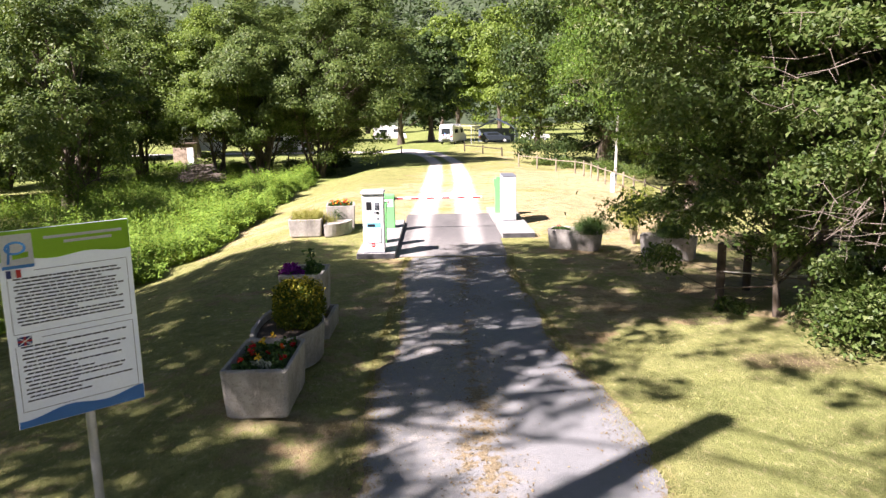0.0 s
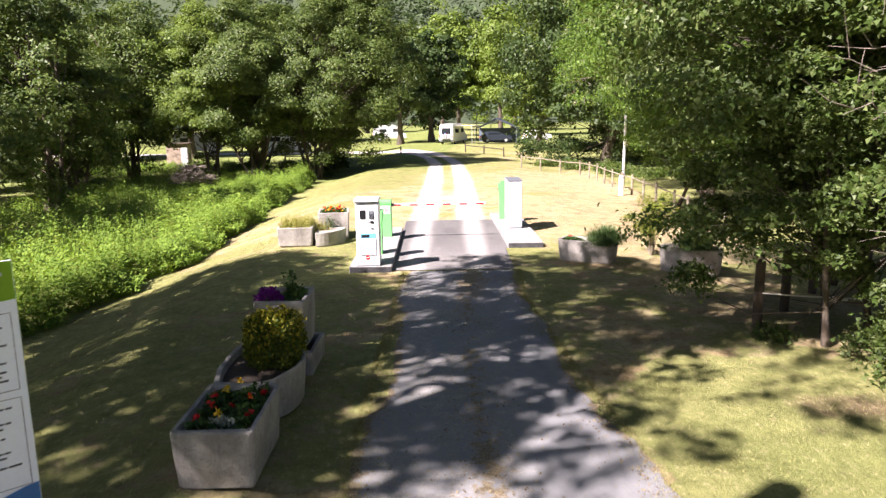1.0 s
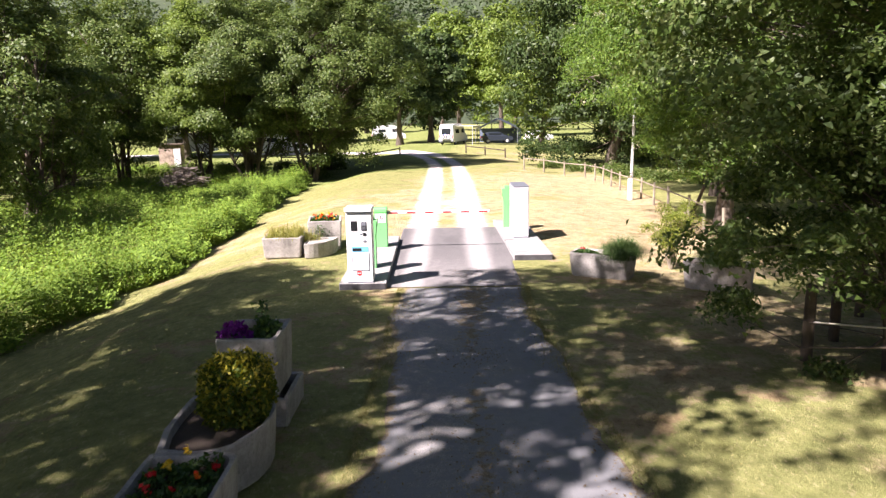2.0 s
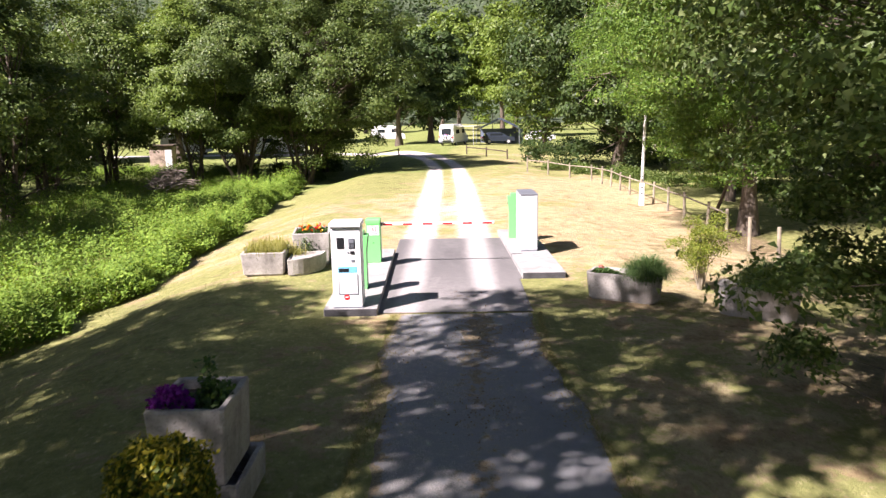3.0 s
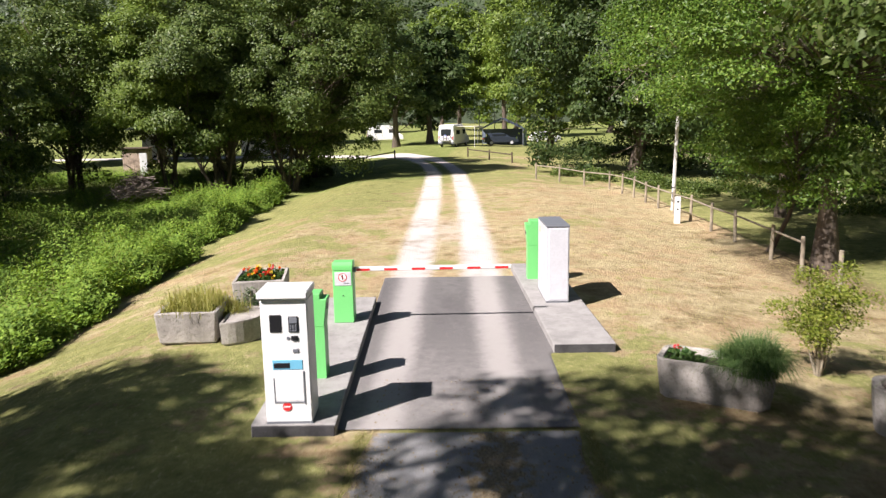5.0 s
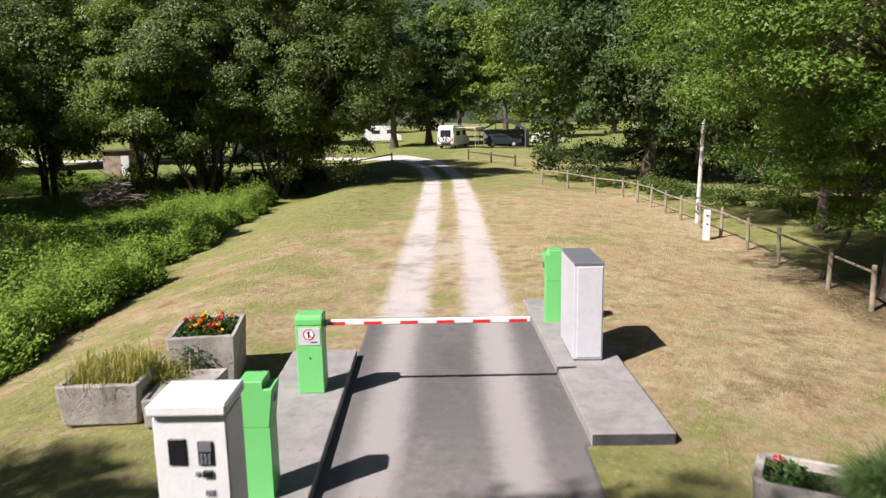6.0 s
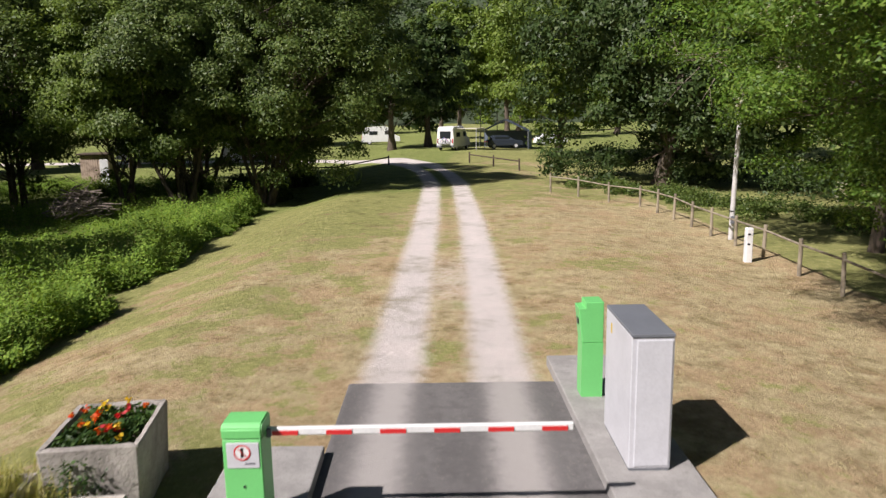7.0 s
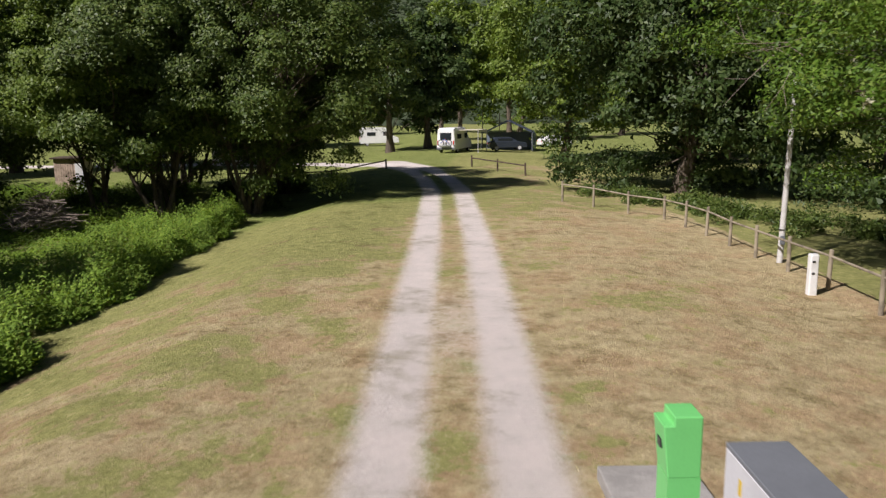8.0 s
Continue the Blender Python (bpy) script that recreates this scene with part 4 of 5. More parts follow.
# the two beyond the lane's other edge
trough(3.4, 19.72, -28, rounded(-0.74, 0.74, -0.3, 0.36, (0.12, 0.16, 0.3, 0.12), 4), 0.55, "long pale concrete trough with rounded ends beside the drive", seed=8)
grass_tuft(3.76, 19.45, 0.46, 0, 2800, 0.58, 0.40, PAMPAS, "arching green ornamental grass in a concrete trough", 51)
flower_bed(3.05, 19.93, 0.46, -28, 0.25, 0.2, 0.13, "small orange bedding flowers in a concrete trough", [(REDPETAL, 1)], 15, 420)
trough(5.58, 18.55, -27, rounded(-0.72, 0.72, -0.3, 0.36, (0.25, 0.16, 0.3, 0.2), 4), 0.6, "long pale concrete trough with rounded ends under the tree", seed=9)
grass_tuft(5.62, 18.45, 0.5, 0, 2800, 0.6, 0.42, PAMPAS, "arching green ornamental grass in a concrete trough", 52)


def shrub(x, y):
    rng = np.random.default_rng(21)
    ob = thing("shrub", x, y, float(gz(x, y)), 0, "young light green shrub with several thin stems on the lawn", "shrub")
    paths = []
    tips = []
    for i in range(17):
        a = rng.uniform(0, 2 * math.pi)
        top = np.array([math.cos(a), math.sin(a), 0]) * rng.uniform(0.15, 0.72) + np.array([0, 0, rng.uniform(0.7, 1.5)])
        m = top * 0.45 * np.array([0.6, 0.6, 1.05])
        paths.append([((0.04 * math.cos(a), 0.04 * math.sin(a), 0), 0.013), (tuple(m), 0.009), (tuple(top), 0.003)])
        tips += [top, (m + top) / 2]
    for p in paths:
        v, f = tubes([p], 5)
        np_part("stem", v, f, POST_WOOD, ob, smooth=True)
    pts = crown_points(rng, 9500, np.array(tips), np.full(len(tips), 0.23))
    v, f = leaves(pts, 0.042, rng)
    np_part("foliage", v, f, SHRUB_LEAF, ob)
    part("stake", rod((0.03, 0.05, -0.05), (0.03, 0.05, 0.6), 0.022, sides=8), POST_WOOD, ob, "short wooden stake")


shrub(5.24, 20.7)


# ---- fences and posts ----
def fence(name, posts, mat, label, h=1.0, r=0.055, rails=(0.85,), rail_r=0.032, skip=()):
    ob = thing(name, posts[0][0], posts[0][1], 0, 0, label, "fence")
    o = Vector((posts[0][0], posts[0][1], 0))
    rng = random.Random(len(posts))
    feet = []
    for x, y in posts:
        z = float(gz(x, y))
        a = Vector((x, y, z - 0.1)) - o
        b = Vector((x + rng.uniform(-0.03, 0.03), y + rng.uniform(-0.03, 0.03), z + h + rng.uniform(-0.04, 0.04))) - o
        feet.append((a, b))
        part("post", rod(a, b, r, r * 0.95, 10, 0.012), mat, ob)
    for i, ((a, b), (c, d)) in enumerate(zip(feet, feet[1:])):
        if i in skip:
            continue
        for k in rails:
            p, q = a + (b - a) * (k + 0.0), c + (d - c) * (k + 0.0)
            part("rail", rod(p, q, rail_r, rail_r, 8), mat, ob)
    return ob


fence("fence", [(5.13, 54.9), (6.35, 53.6), (7.45, 51.6), (8.5, 49.9), (8.72, 47.9), (8.78, 45.8), (8.8, 43.7), (8.85, 41.8), (8.95, 39.9), (8.9, 37.7), (8.9, 35.5), (8.92, 33.4), (8.8, 30.5), (8.75, 28.6), (8.72, 26.7), (8.7, 24.7)],
      POST_WOOD, "weathered round-pole fence with one rail along the lawn", skip=(13, 14))
fence("fence", [(-5.1, 77.2), (-8.6, 72.6), (-12.4, 72.0), (-16.0, 72.5)], DARK_WOOD, "low dark wooden rail fence beside the bend", 0.75, 0.07, (0.85,), 0.05)
fence("fence", [(1.55, 77.5), (3.25, 73.0), (4.95, 70.0)], DARK_WOOD, "low dark wooden rail fence beside the track", 0.9, 0.07, (0.8,), 0.05)


def white_post():
    ob = thing("marker_post", 8.25, 37.2, float(gz(8.25, 37.2)), 0, "short white painted marker post beside the fence", "post")
    part("body", prism(rounded(-0.105, 0.105, -0.09, 0.09, (0.035,) * 4, 3), -0.05, 0.93, 0.95, 0.0), WHITE, ob)
    part("cap", prism(rounded(-0.105, 0.105, -0.09, 0.09, (0.035,) * 4, 3), 0.93, 0.98, 0.8, 0.0), WHITE, ob)
    for z in (0.5, 0.78):
        part("mark", box(-0.06, 0.01, -0.094, -0.08, z, z + 0.05, 0.0), BLACK, ob)


white_post()


def pole():
    ob = thing("utility_pole", 9.25, 41.1, float(gz(9.25, 41.1)), 0, "slim grey concrete utility pole behind the fence", "pole")
    part("shaft", rod((0, 0, -0.2), (0.1, 0, 5.3), 0.085, 0.062, 14), POLE_GREY, ob)
    part("box", box(-0.07, 0.05, -0.15, -0.08, 0.55, 0.8, 0.01), GREY, ob, "dark cable box")
    part("strap", rod((0.0, 0, 0.95), (0.0, 0, 0.98), 0.09, sides=14), BLACK, ob)


pole()


def stakes():
    spots = [(5.18, 13.8), (6.1, 14.8), (7.4, 16.4), (8.25, 17.2)]
    for x, y in spots:
        z = float(gz(x, y))
        ob = thing("stake", x, y, z, 0, "thick dark round wooden stake under the tree", "stake", "stakes")
        part("shaft", rod((0, 0, -0.1), (0.02, 0.02, 1.15), 0.085, 0.08, 12, 0.01), DARK_WOOD, ob)
    a, b = Vector((5.2, 13.75, 0.62)), Vector((8.6, 12.4, 0.95))
    pts = [a.lerp(b, i / 10) - Vector((0, 0, 0.12 * math.sin(math.pi * i / 10))) for i in range(11)]
    v, f = tubes([[(tuple(p), 0.014) for p in pts]], 6)
    ob = np_part("rope", v, f, CREAM, smooth=True)
    tagged(ob, "pale rope tied between the stakes", "rope")
    part("knot", rod((6.15, 13.35, 0.60), (6.4, 13.26, 0.60), 0.03, sides=8), WHITE, ob)


stakes()


# ---- trees ----
# the clump beside the lane
tree(6.9, 12.3, 11.5, 3.5, "broad leafy maple beside the lane with low hanging boughs", LEAF_D, 101, base=0.13, trunk=0.1, count=125000, size=0.085, clumps=320, clump=0.155, skirt=1.3, lean=(-0.25, 0.05), flat=0.6, form=(0.6, 0.3, 0.35), jitter=0.75)
tree(6.15, 13.0, 5.2, 2.15, "low bushy maple with boughs down to the stakes", LEAF_D, 112, base=0.1, stems=3, trunk=0.09, count=46000, size=0.085, clumps=150, clump=0.19, skirt=1.2, flat=0.65, form=(0.6, 0.3, 0.35), jitter=0.75)
tree(10.2, 10.8, 12.0, 4.2, "dense maple behind the first with dead twigs in its crown", LEAF_D, 102, base=0.01, trunk=0.2, count=62000, size=0.115, clumps=240, clump=0.165, skirt=1.0, flat=0.6, form=(0.6, 0.3, 0.35), jitter=0.75)
tree(9.2, 17.9, 10.5, 4.3, "leafy maple standing among the stakes", LEAF_D, 103, base=0.3, trunk=0.18, count=78000, size=0.105, clumps=260, clump=0.17, skirt=1.5, lean=(-2.2, -2.4), low=0.4, flat=0.6)
# locusts along the fence
tree(9.75, 29.4, 11.5, 5.0, "locust tree with pale blossom over the fence", LEAF_C, 104, base=0.345, trunk=0.27, count=150000, size=0.078, clumps=430, lean=(0.0, 0.5), blossom=5600, clump=0.142, skirt=1.6, low=0.42, flat=0.62, form=(0.6, 0.4, 0.25), jitter=0.55)
tree(9.25, 31.7, 5.6, 2.1, "young locust with low boughs beside the fence", LEAF_C, 113, base=0.25, trunk=0.08, count=26000, size=0.078, clumps=90, lean=(-0.3, -1.7), blossom=560, clump=0.24, skirt=1.1, low=0.3, flat=0.62, form=(0.6, 0.4, 0.25), jitter=0.55)
tree(12.6, 38.5, 12.0, 5.2, "locust tree with pale blossom behind the fence", LEAF_C, 105, base=0.2, trunk=0.17, count=52000, size=0.115, clumps=220, blossom=900, clump=0.15, skirt=0.6, lean=(-1.0, 1.0), low=0.35, flat=0.55, form=(0.6, 0.4, 0.25), jitter=0.5)


def bare_twigs(host, start, aim, count, length, seed, spread=0.35, r=0.012):
    """Leafless twigs on a tree, forking from one spot."""
    rng = np.random.default_rng(seed)
    for i in range(count):
        p = np.array(start) + rng.normal(size=3) * 0.25
        d = np.array(aim) + rng.normal(size=3) * spread
        d = d / np.linalg.norm(d) * length * rng.uniform(0.5, 1.1)
        m = p + d * 0.5 + rng.normal(size=3) * 0.08 * length
        q = p + d
        k = m + (d * 0.35 + rng.normal(size=3) * 0.25 * length)
        v, f = tubes([[(tuple(p), r), (tuple(m), r * 0.7), (tuple(q), r * 0.3)], [(tuple(m), r * 0.6), (tuple(k), r * 0.25)]], 5)
        np_part("bare_twig", v, f, DEADWOOD, host, "leafless grey twig", smooth=True)


locusts = [o for o in bpy.data.objects if o.get("label", "").startswith("locust")]
maples = [o for o in bpy.data.objects if o.get("label", "").startswith("dense maple")]
broad = [o for o in bpy.data.objects if o.get("label", "").startswith("broad leafy")]
bare_twigs(broad[0], (-2.1, -2.7, 4.2), (-0.4, -0.35, 0.35), 13, 0.8, 84, 0.5, 0.008)
bare_twigs(broad[0], (-1.7, -2.9, 2.4), (-0.5, -0.35, -0.1), 26, 0.75, 85, 0.55, 0.006)
bare_twigs(maples[0], (-2.6, 0.6, 2.6), (-0.6, -0.3, 0.25), 26, 1.3, 81)
bare_twigs(maples[0], (-3.2, -0.4, 6.4), (-0.5, -0.3, 0.6), 14, 1.4, 82)
bare_twigs(locusts[0], (-3.9, 4.6, 5.4), (-1.0, 0.15, -0.05), 6, 1.15, 83, 0.42, 0.009)
# the dark trees beyond the fence
tree(12.3, 60.0, 17.0, 7.2, "tall dark spreading tree beyond the fence", LEAF_E, 106, base=0.0, trunk=0.4, count=56000, size=0.27, clumps=320, clump=0.16)
tree(20.0, 54.0, 18.0, 7.5, "tall dark tree beyond the fence", LEAF_E, 107, base=0.05, trunk=0.4, count=30000, size=0.34, clumps=170, clump=0.18)
tree(21.5, 43.0, 15.0, 6.0, "dark leafy tree beyond the fence", LEAF_E, 108, base=0.05, trunk=0.3, count=24000, size=0.3, clumps=150, clump=0.19)
tree(17.5, 28.0, 13.0, 5.0, "dark leafy tree behind the locust", LEAF_E, 110, base=0.05, trunk=0.3, count=16000, size=0.3, clumps=120, clump=0.2)
tree(10.0, 86.0, 17.0, 6.6, "light green tree over the tents", LEAF_B, 109, base=0.16, trunk=0.35, count=34000, size=0.3, clumps=170, clump=0.17)
tree(22.0, 80.0, 20.0, 8.5, "tall leafy tree behind the dark one", LEAF_E, 111, base=0.06, trunk=0.4, count=16000, size=0.45, clumps=130, clump=0.19)
# the row on the meadow's far side
for x, y, h, r, st, leaf, n, sd in [
        (-18.2, 57.5, 12.5, 5.0, 3, LEAF_B, 88000, 201), (-14.7, 57.2, 13.2, 5.2, 8, LEAF_A, 96000, 202), (-10.4, 58.0, 14.2, 5.4, 8, LEAF_A, 96000, 203),
        (-10.6, 66.0, 14.0, 5.6, 6, LEAF_A, 46000, 204), (-17.0, 67.5, 14.5, 5.6, 5, LEAF_A, 22000, 207), (-24.3, 57.5, 13.0, 5.2, 4, LEAF_A, 40000, 205), (-40.0, 62.0, 13.0, 6.0, 4, LEAF_A, 22000, 206)]:
    tree(x, y, h, r, "spreading dark alder with several leaning stems", leaf, sd, base=0.24 if sd == 201 else 0.14, stems=st, trunk=0.2, count=n, size=0.16 if n > 80000 else 0.2 if n > 30000 else 0.3, clumps=240, clump=0.165, group="alders", skirt=1.0, form=(0.65, 0.6, 0.1), jitter=0.55, lean=(2.2 if sd == 203 else 0.0, 0.0))
for x, y, h, r, n, sd in [(-25.0, 50.0, 10.8, 4.3, 36000, 211), (-28.5, 43.0, 12.0, 5.0, 20000, 212), (-19.4, 36.4, 11.8, 3.7, 36000, 213), (-23.6, 25.0, 14.0, 4.6, 18000, 217), (-28.5, 36.0, 11.0, 4.2, 24000, 214), (-32.0, 52.0, 12.5, 5.5, 18000, 215), (-25.0, 19.5, 13.0, 4.2, 10000, 216)]:
    tree(x, y, h, r, "dense dark alder at the meadow's edge", LEAF_A, sd, base=0.07, stems=4, trunk=0.22, count=n, size=0.17 if n > 30000 else 0.3, clumps=160, clump=0.18, group="alders", form=(0.65, 0.6, 0.1), jitter=0.55)
# behind the bend
for x, y, h, r, leaf, sd in [(-6.9, 104.0, 14.5, 5.8, LEAF_E, 221), (-2.7, 108.0, 15.5, 5.4, LEAF_E, 222), (1.5, 134.0, 21.0, 7.0, LEAF_B, 223), (9.0, 132.0, 22.0, 7.0, LEAF_B, 224), (-26.0, 126.0, 15.0, 7.0, LEAF_A, 225),
                             (-2.0, 175.0, 26.0, 9.0, LEAF_B, 226), (14.0, 170.0, 26.0, 9.0, LEAF_B, 227), (-20.0, 180.0, 24.0, 9.0, LEAF_B, 228), (30.0, 150.0, 19.0, 9.0, LEAF_B, 229), (-42.0, 150.0, 18.0, 9.0, LEAF_A, 230), (-30.0, 120.0, 16.0, 8.0, LEAF_B, 236), (-38.0, 84.0, 15.0, 7.0, LEAF_A, 241), (-29.0, 84.0, 14.0, 6.0, LEAF_A, 242), (-46.0, 72.0, 15.0, 7.0, LEAF_A, 243)]:
    tree(x, y, h, r, "tall leafy tree on the far lawn", leaf, sd, base=0.2, trunk=0.42, count=11500, size=0.55, clumps=100, clump=0.19, group="far trees")
# the ones whose shade lies over the lane
def shade_cover(x, y):
    """How thick the shade of the tall trees lies at a spot of the ground."""
    far = np.interp(x, [-10, -8, -6, -4, -3.0, -2.4, -1.0, 0.0, 1.8, 3.2, 4.6, 7, 11], [17.5, 20.0, 23.0, 24.0, 22.9, 20.0, 18.9, 19.5, 21.3, 21.35, 20.5, 19.8, 19.6])
    near = np.interp(x, [-10, -1.4, -0.3, 0.1, 1.2, 3.0, 4.2, 6.0, 7.5, 11], [-4, -4, 5.0, 8.3, 10.0, 12.2, 13.3, 13.6, 13.0, 13.0])
    thick = np.interp(x, [-9, -2.0, -1.0, 0.5, 1.0, 2.0, 2.6, 5.0, 6.5, 7.4, 8.2, 11], [0.85, 0.85, 0.44, 0.42, 0.66, 0.7, 0.55, 0.5, 0.45, 0.35, 0.0, 0.0])
    loose = np.interp(x, [-1.5, -0.5, 0.3, 1.0, 3.0, 7.0, 8.0], [0.6, 0.42, 0.2, 0.1, 0.04, 0.08, 0.0]) * smooth01(y, 5.0, 7.0)
    inside = smooth01(y, near - 0.3, near + 0.3)
    return (thick * inside + loose * (1 - inside)) * (1 - smooth01(y, far - 0.8, far + 0.2))


def shade_trees():
    """Tall trees off the lane; their boughs reach where their shade is seen to fall."""
    rng = np.random.default_rng(230)
    feet = [(-9.5, 8.2, 14.5), (-13.4, 7.4, 14.8), (-13.5, 0.8, 14.5), (-8.6, 3.6, 13.8), (-11.5, -4.5, 14.0)]
    n = 3300
    px, py = rng.uniform(-10, 11, n), rng.uniform(-3, 22, n)
    h = rng.uniform(8.0, 13.5, n)
    slope = 1 / math.tan(SUN_ELEVATION)
    cx, cy = px - SUN_WAY.x * slope * h, py - SUN_WAY.y * slope * h
    dist = np.array([np.hypot(cx - fx, cy - fy) for fx, fy, _ in feet])
    own = dist.argmin(0)
    keep = (rng.random(n) < shade_cover(px, py)) & (dist.min(0) < 12.0)
    for i, (fx, fy, top) in enumerate(feet):
        mine = np.flatnonzero(keep & (own == i))
        ob = thing("tree", fx, fy, float(gz(fx, fy)) - 0.05, 0, "tall tree shading the lane", "tree", "shade trees")
        bend = rng.normal(size=2) * 0.35
        spine = [((bend[0] * math.sin(3 * k / 7), bend[1] * math.sin(3 * k / 7), (top - 1.5) * k / 7), 0.3 * (1 - 0.11 * k) * (1.5 if k == 0 else 1)) for k in range(8)]
        paths = [spine]
        c = np.stack([cx[mine] - fx, cy[mine] - fy, h[mine]], 1)
        for j, p in enumerate(c):
            if j % 3:
                continue
            z0 = max(7.5, p[2] - 1.0 - 0.3 * math.hypot(p[0], p[1]))
            a = np.array(spine[min(7, int(z0 / (top - 1.5) * 7))][0])
            m = (a + p) / 2 + np.array([0, 0, 0.5]) + rng.normal(size=3) * 0.35
            paths.append([(tuple(a), 0.06), (tuple(m), 0.03), (tuple(p), 0.008)])
        v, f = tubes(paths, 6)
        np_part("trunk", v, f, BARK, ob, smooth=True)
        rad = rng.uniform(0.4, 0.95, len(c))
        pts, way = crown_points(rng, 58 * len(c), c, rad, 0.7, faces=True)
        v, f = leaves(pts, 0.27, rng, facing=way * 0.5 + np.array([0, 0, 0.4]), three=True)
        np_part("crown", v, f, LEAF_B, ob)


shade_trees()


# the wooden pole behind the start, whose shadow falls across the lane
def wooden_pole():
    x, y = -3.62, 2.5
    ob = thing("utility_pole", x, y, 0, 0, "thick brown wooden utility pole at the lane's edge", "pole")
    part("shaft", rod((0, 0, -0.2), (0, 0, 8.7), 0.215, 0.2, 16), DARK_WOOD, ob)
    for top, drop in ((8.55, 8.2), (7.75, 7.4)):
        a, b = Vector((0, 0, top)), Vector((30, -22, drop))
        pts = [a.lerp(b, i / 12) - Vector((0, 0, 1.0 * math.sin(math.pi * i / 12))) for i in range(13)]
        v, f = tubes([[(tuple(p), 0.03 if top > 8 else 0.02) for p in pts]], 5)
        np_part("wire", v, f, RUBBER, ob)


wooden_pole()


# ---- hill ----
def build_hill():
    rng = np.random.default_rng(31)
    xs, ys = np.linspace(-700, 700, 71), np.linspace(260, 760, 26)
    X, Y = np.meshgrid(xs, ys)

    def height(X, Y):
        return 165 * smooth01(Y, 270, 600) * (0.8 + 0.22 * np.sin(X / 150 + 1.2) + 0.06 * np.sin(X / 47))
    Z = height(X, Y) - 2
    i = np.arange(X.size).reshape(X.shape)
    f = np.stack([i[:-1, :-1], i[:-1, 1:], i[1:, 1:], i[1:, :-1]], -1).reshape(-1, 4)
    ob = tagged(new("backdrop", mesh_np("backdrop", np.stack([X, Y, Z], -1).reshape(-1, 3), f, HILL_FLOOR, True)), "distant wooded hillside", "hill", kind="structure")
    n = 2200
    c = np.stack([rng.uniform(-330, 220, n), rng.uniform(280, 600, n), np.zeros(n)], 1)
    c[:, 2] = height(c[:, 0], c[:, 1]) + 3
    v, f = leaves(crown_points(rng, 60000, c, rng.uniform(4, 8, n), 1.0), 2.6, rng, three=True)
    tagged(np_part("far_wood", v, f, HILL_LEAF), "wood of many round tree crowns on the hillside", "wood", kind="stuff")


build_hill()


# ---- tall meadow ----
def build_meadow():
    rng = np.random.default_rng(41)
    n = 30000
    x = -8.4 - rng.uniform(0, 1, n) ** 1.7 * 15
    y = rng.uniform(13, 55.0, n)
    edge = np.interp(y, [13, 17, 19, 21, 24, 28, 35, 42, 55], [-10.6, -10.2, -9.6, -9.0, -8.65, -8.9, -9.2, -9.9, -10.3]) - 1.0 * np.exp(-((y - 36.5) / 1.0) ** 2) - 0.5 * np.exp(-((y - 22.5) / 0.8) ** 2) + 0.2 * np.sin(y * 0.8) + 0.16 * np.sin(y * 1.9) + 0.08 * np.sin(y * 4.3)
    rim = rng.random(n) < 0.16
    edge = edge + 0.4
    x = np.where(rim, edge - rng.uniform(0, 1.1, n), x)
    keep = x < edge + 0.01
    x, y = x[keep], y[keep]
    n = len(x)
    h = 1.2 * rng.uniform(0.7, 1.35, n) * (0.85 + 0.22 * np.sin(x * 0.8) * np.sin(y * 0.55))
    h *= 0.8 + 0.34 * np.sin(x * 3.1 + 1.7 * np.sin(y * 1.3)) * np.sin(y * 2.7 + 1.3 * np.sin(x * 1.9))
    h *= 0.42 + 0.58 * smooth01(edge[keep] - x, 0.05, 0.65)
    h *= 0.3 + 0.7 * smooth01(np.hypot((x + 16.6) / 1.5, (y - 48.0) / 2.6), 1.3, 2.6)
    # a second stand beyond the brush pile
    m = 4200
    x, y, h = np.append(x, rng.uniform(-33, -15.5, m)), np.append(y, rng.uniform(60.5, 67.5, m)), np.append(h, rng.uniform(0.5, 0.95, m))
    n += m
    k = 12
    f = rng.uniform(0.05, 1, (n, k)) ** 0.7
    px = x[:, None] + rng.normal(size=(n, k)) * 0.09
    py = y[:, None] + rng.normal(size=(n, k)) * 0.09
    lump = 0.12 * np.sin(px * 2.3 + np.sin(py * 1.1)) * np.sin(py * 1.9 + 0.6 * px)
    pz = gz(px, py) + (h[:, None] + lump) * f
    pts = np.stack([px, py, pz], -1).reshape(-1, 3)
    tilt = np.stack([0.9 * np.cos(px * 2.3 + np.sin(py * 1.1)) * np.sin(py * 1.9 + 0.6 * px), 0.8 * np.cos(py * 1.9 + 0.6 * px) * np.sin(px * 2.3), np.zeros_like(px)], -1).reshape(-1, 3)
    v, q = leaves(pts, 0.092, rng, facing=np.array([-0.3, -0.25, 0.75]) - tilt * 0.4, three=True, jitter=0.5)
    tagged(np_part("meadow_plants", v, q, MEADOW_LEAF), "waist-high green nettles and grasses of the wet meadow", "meadow", kind="stuff")
    # thin pale stems that stand out of the rest
    m = rng.choice(n - m, 5000, replace=False)
    a = rng.uniform(0, 6.28, 5000)
    hh = h[m] * rng.uniform(1.0, 1.3, 5000)
    z = gz(x[m], y[m])
    lean = rng.normal(size=(5000, 2)) * 0.12
    w = 0.006
    v = np.stack([np.stack([x[m] - np.cos(a) * w, y[m] - np.sin(a) * w, z], 1), np.stack([x[m] + np.cos(a) * w, y[m] + np.sin(a) * w, z], 1), np.stack([x[m] + lean[:, 0], y[m] + lean[:, 1], z + hh], 1)], 1).reshape(-1, 3)
    tagged(np_part("meadow_stems", v, np.arange(15000).reshape(5000, 3), STRAW), "thin pale grass stems standing in the meadow", "meadow", kind="stuff")


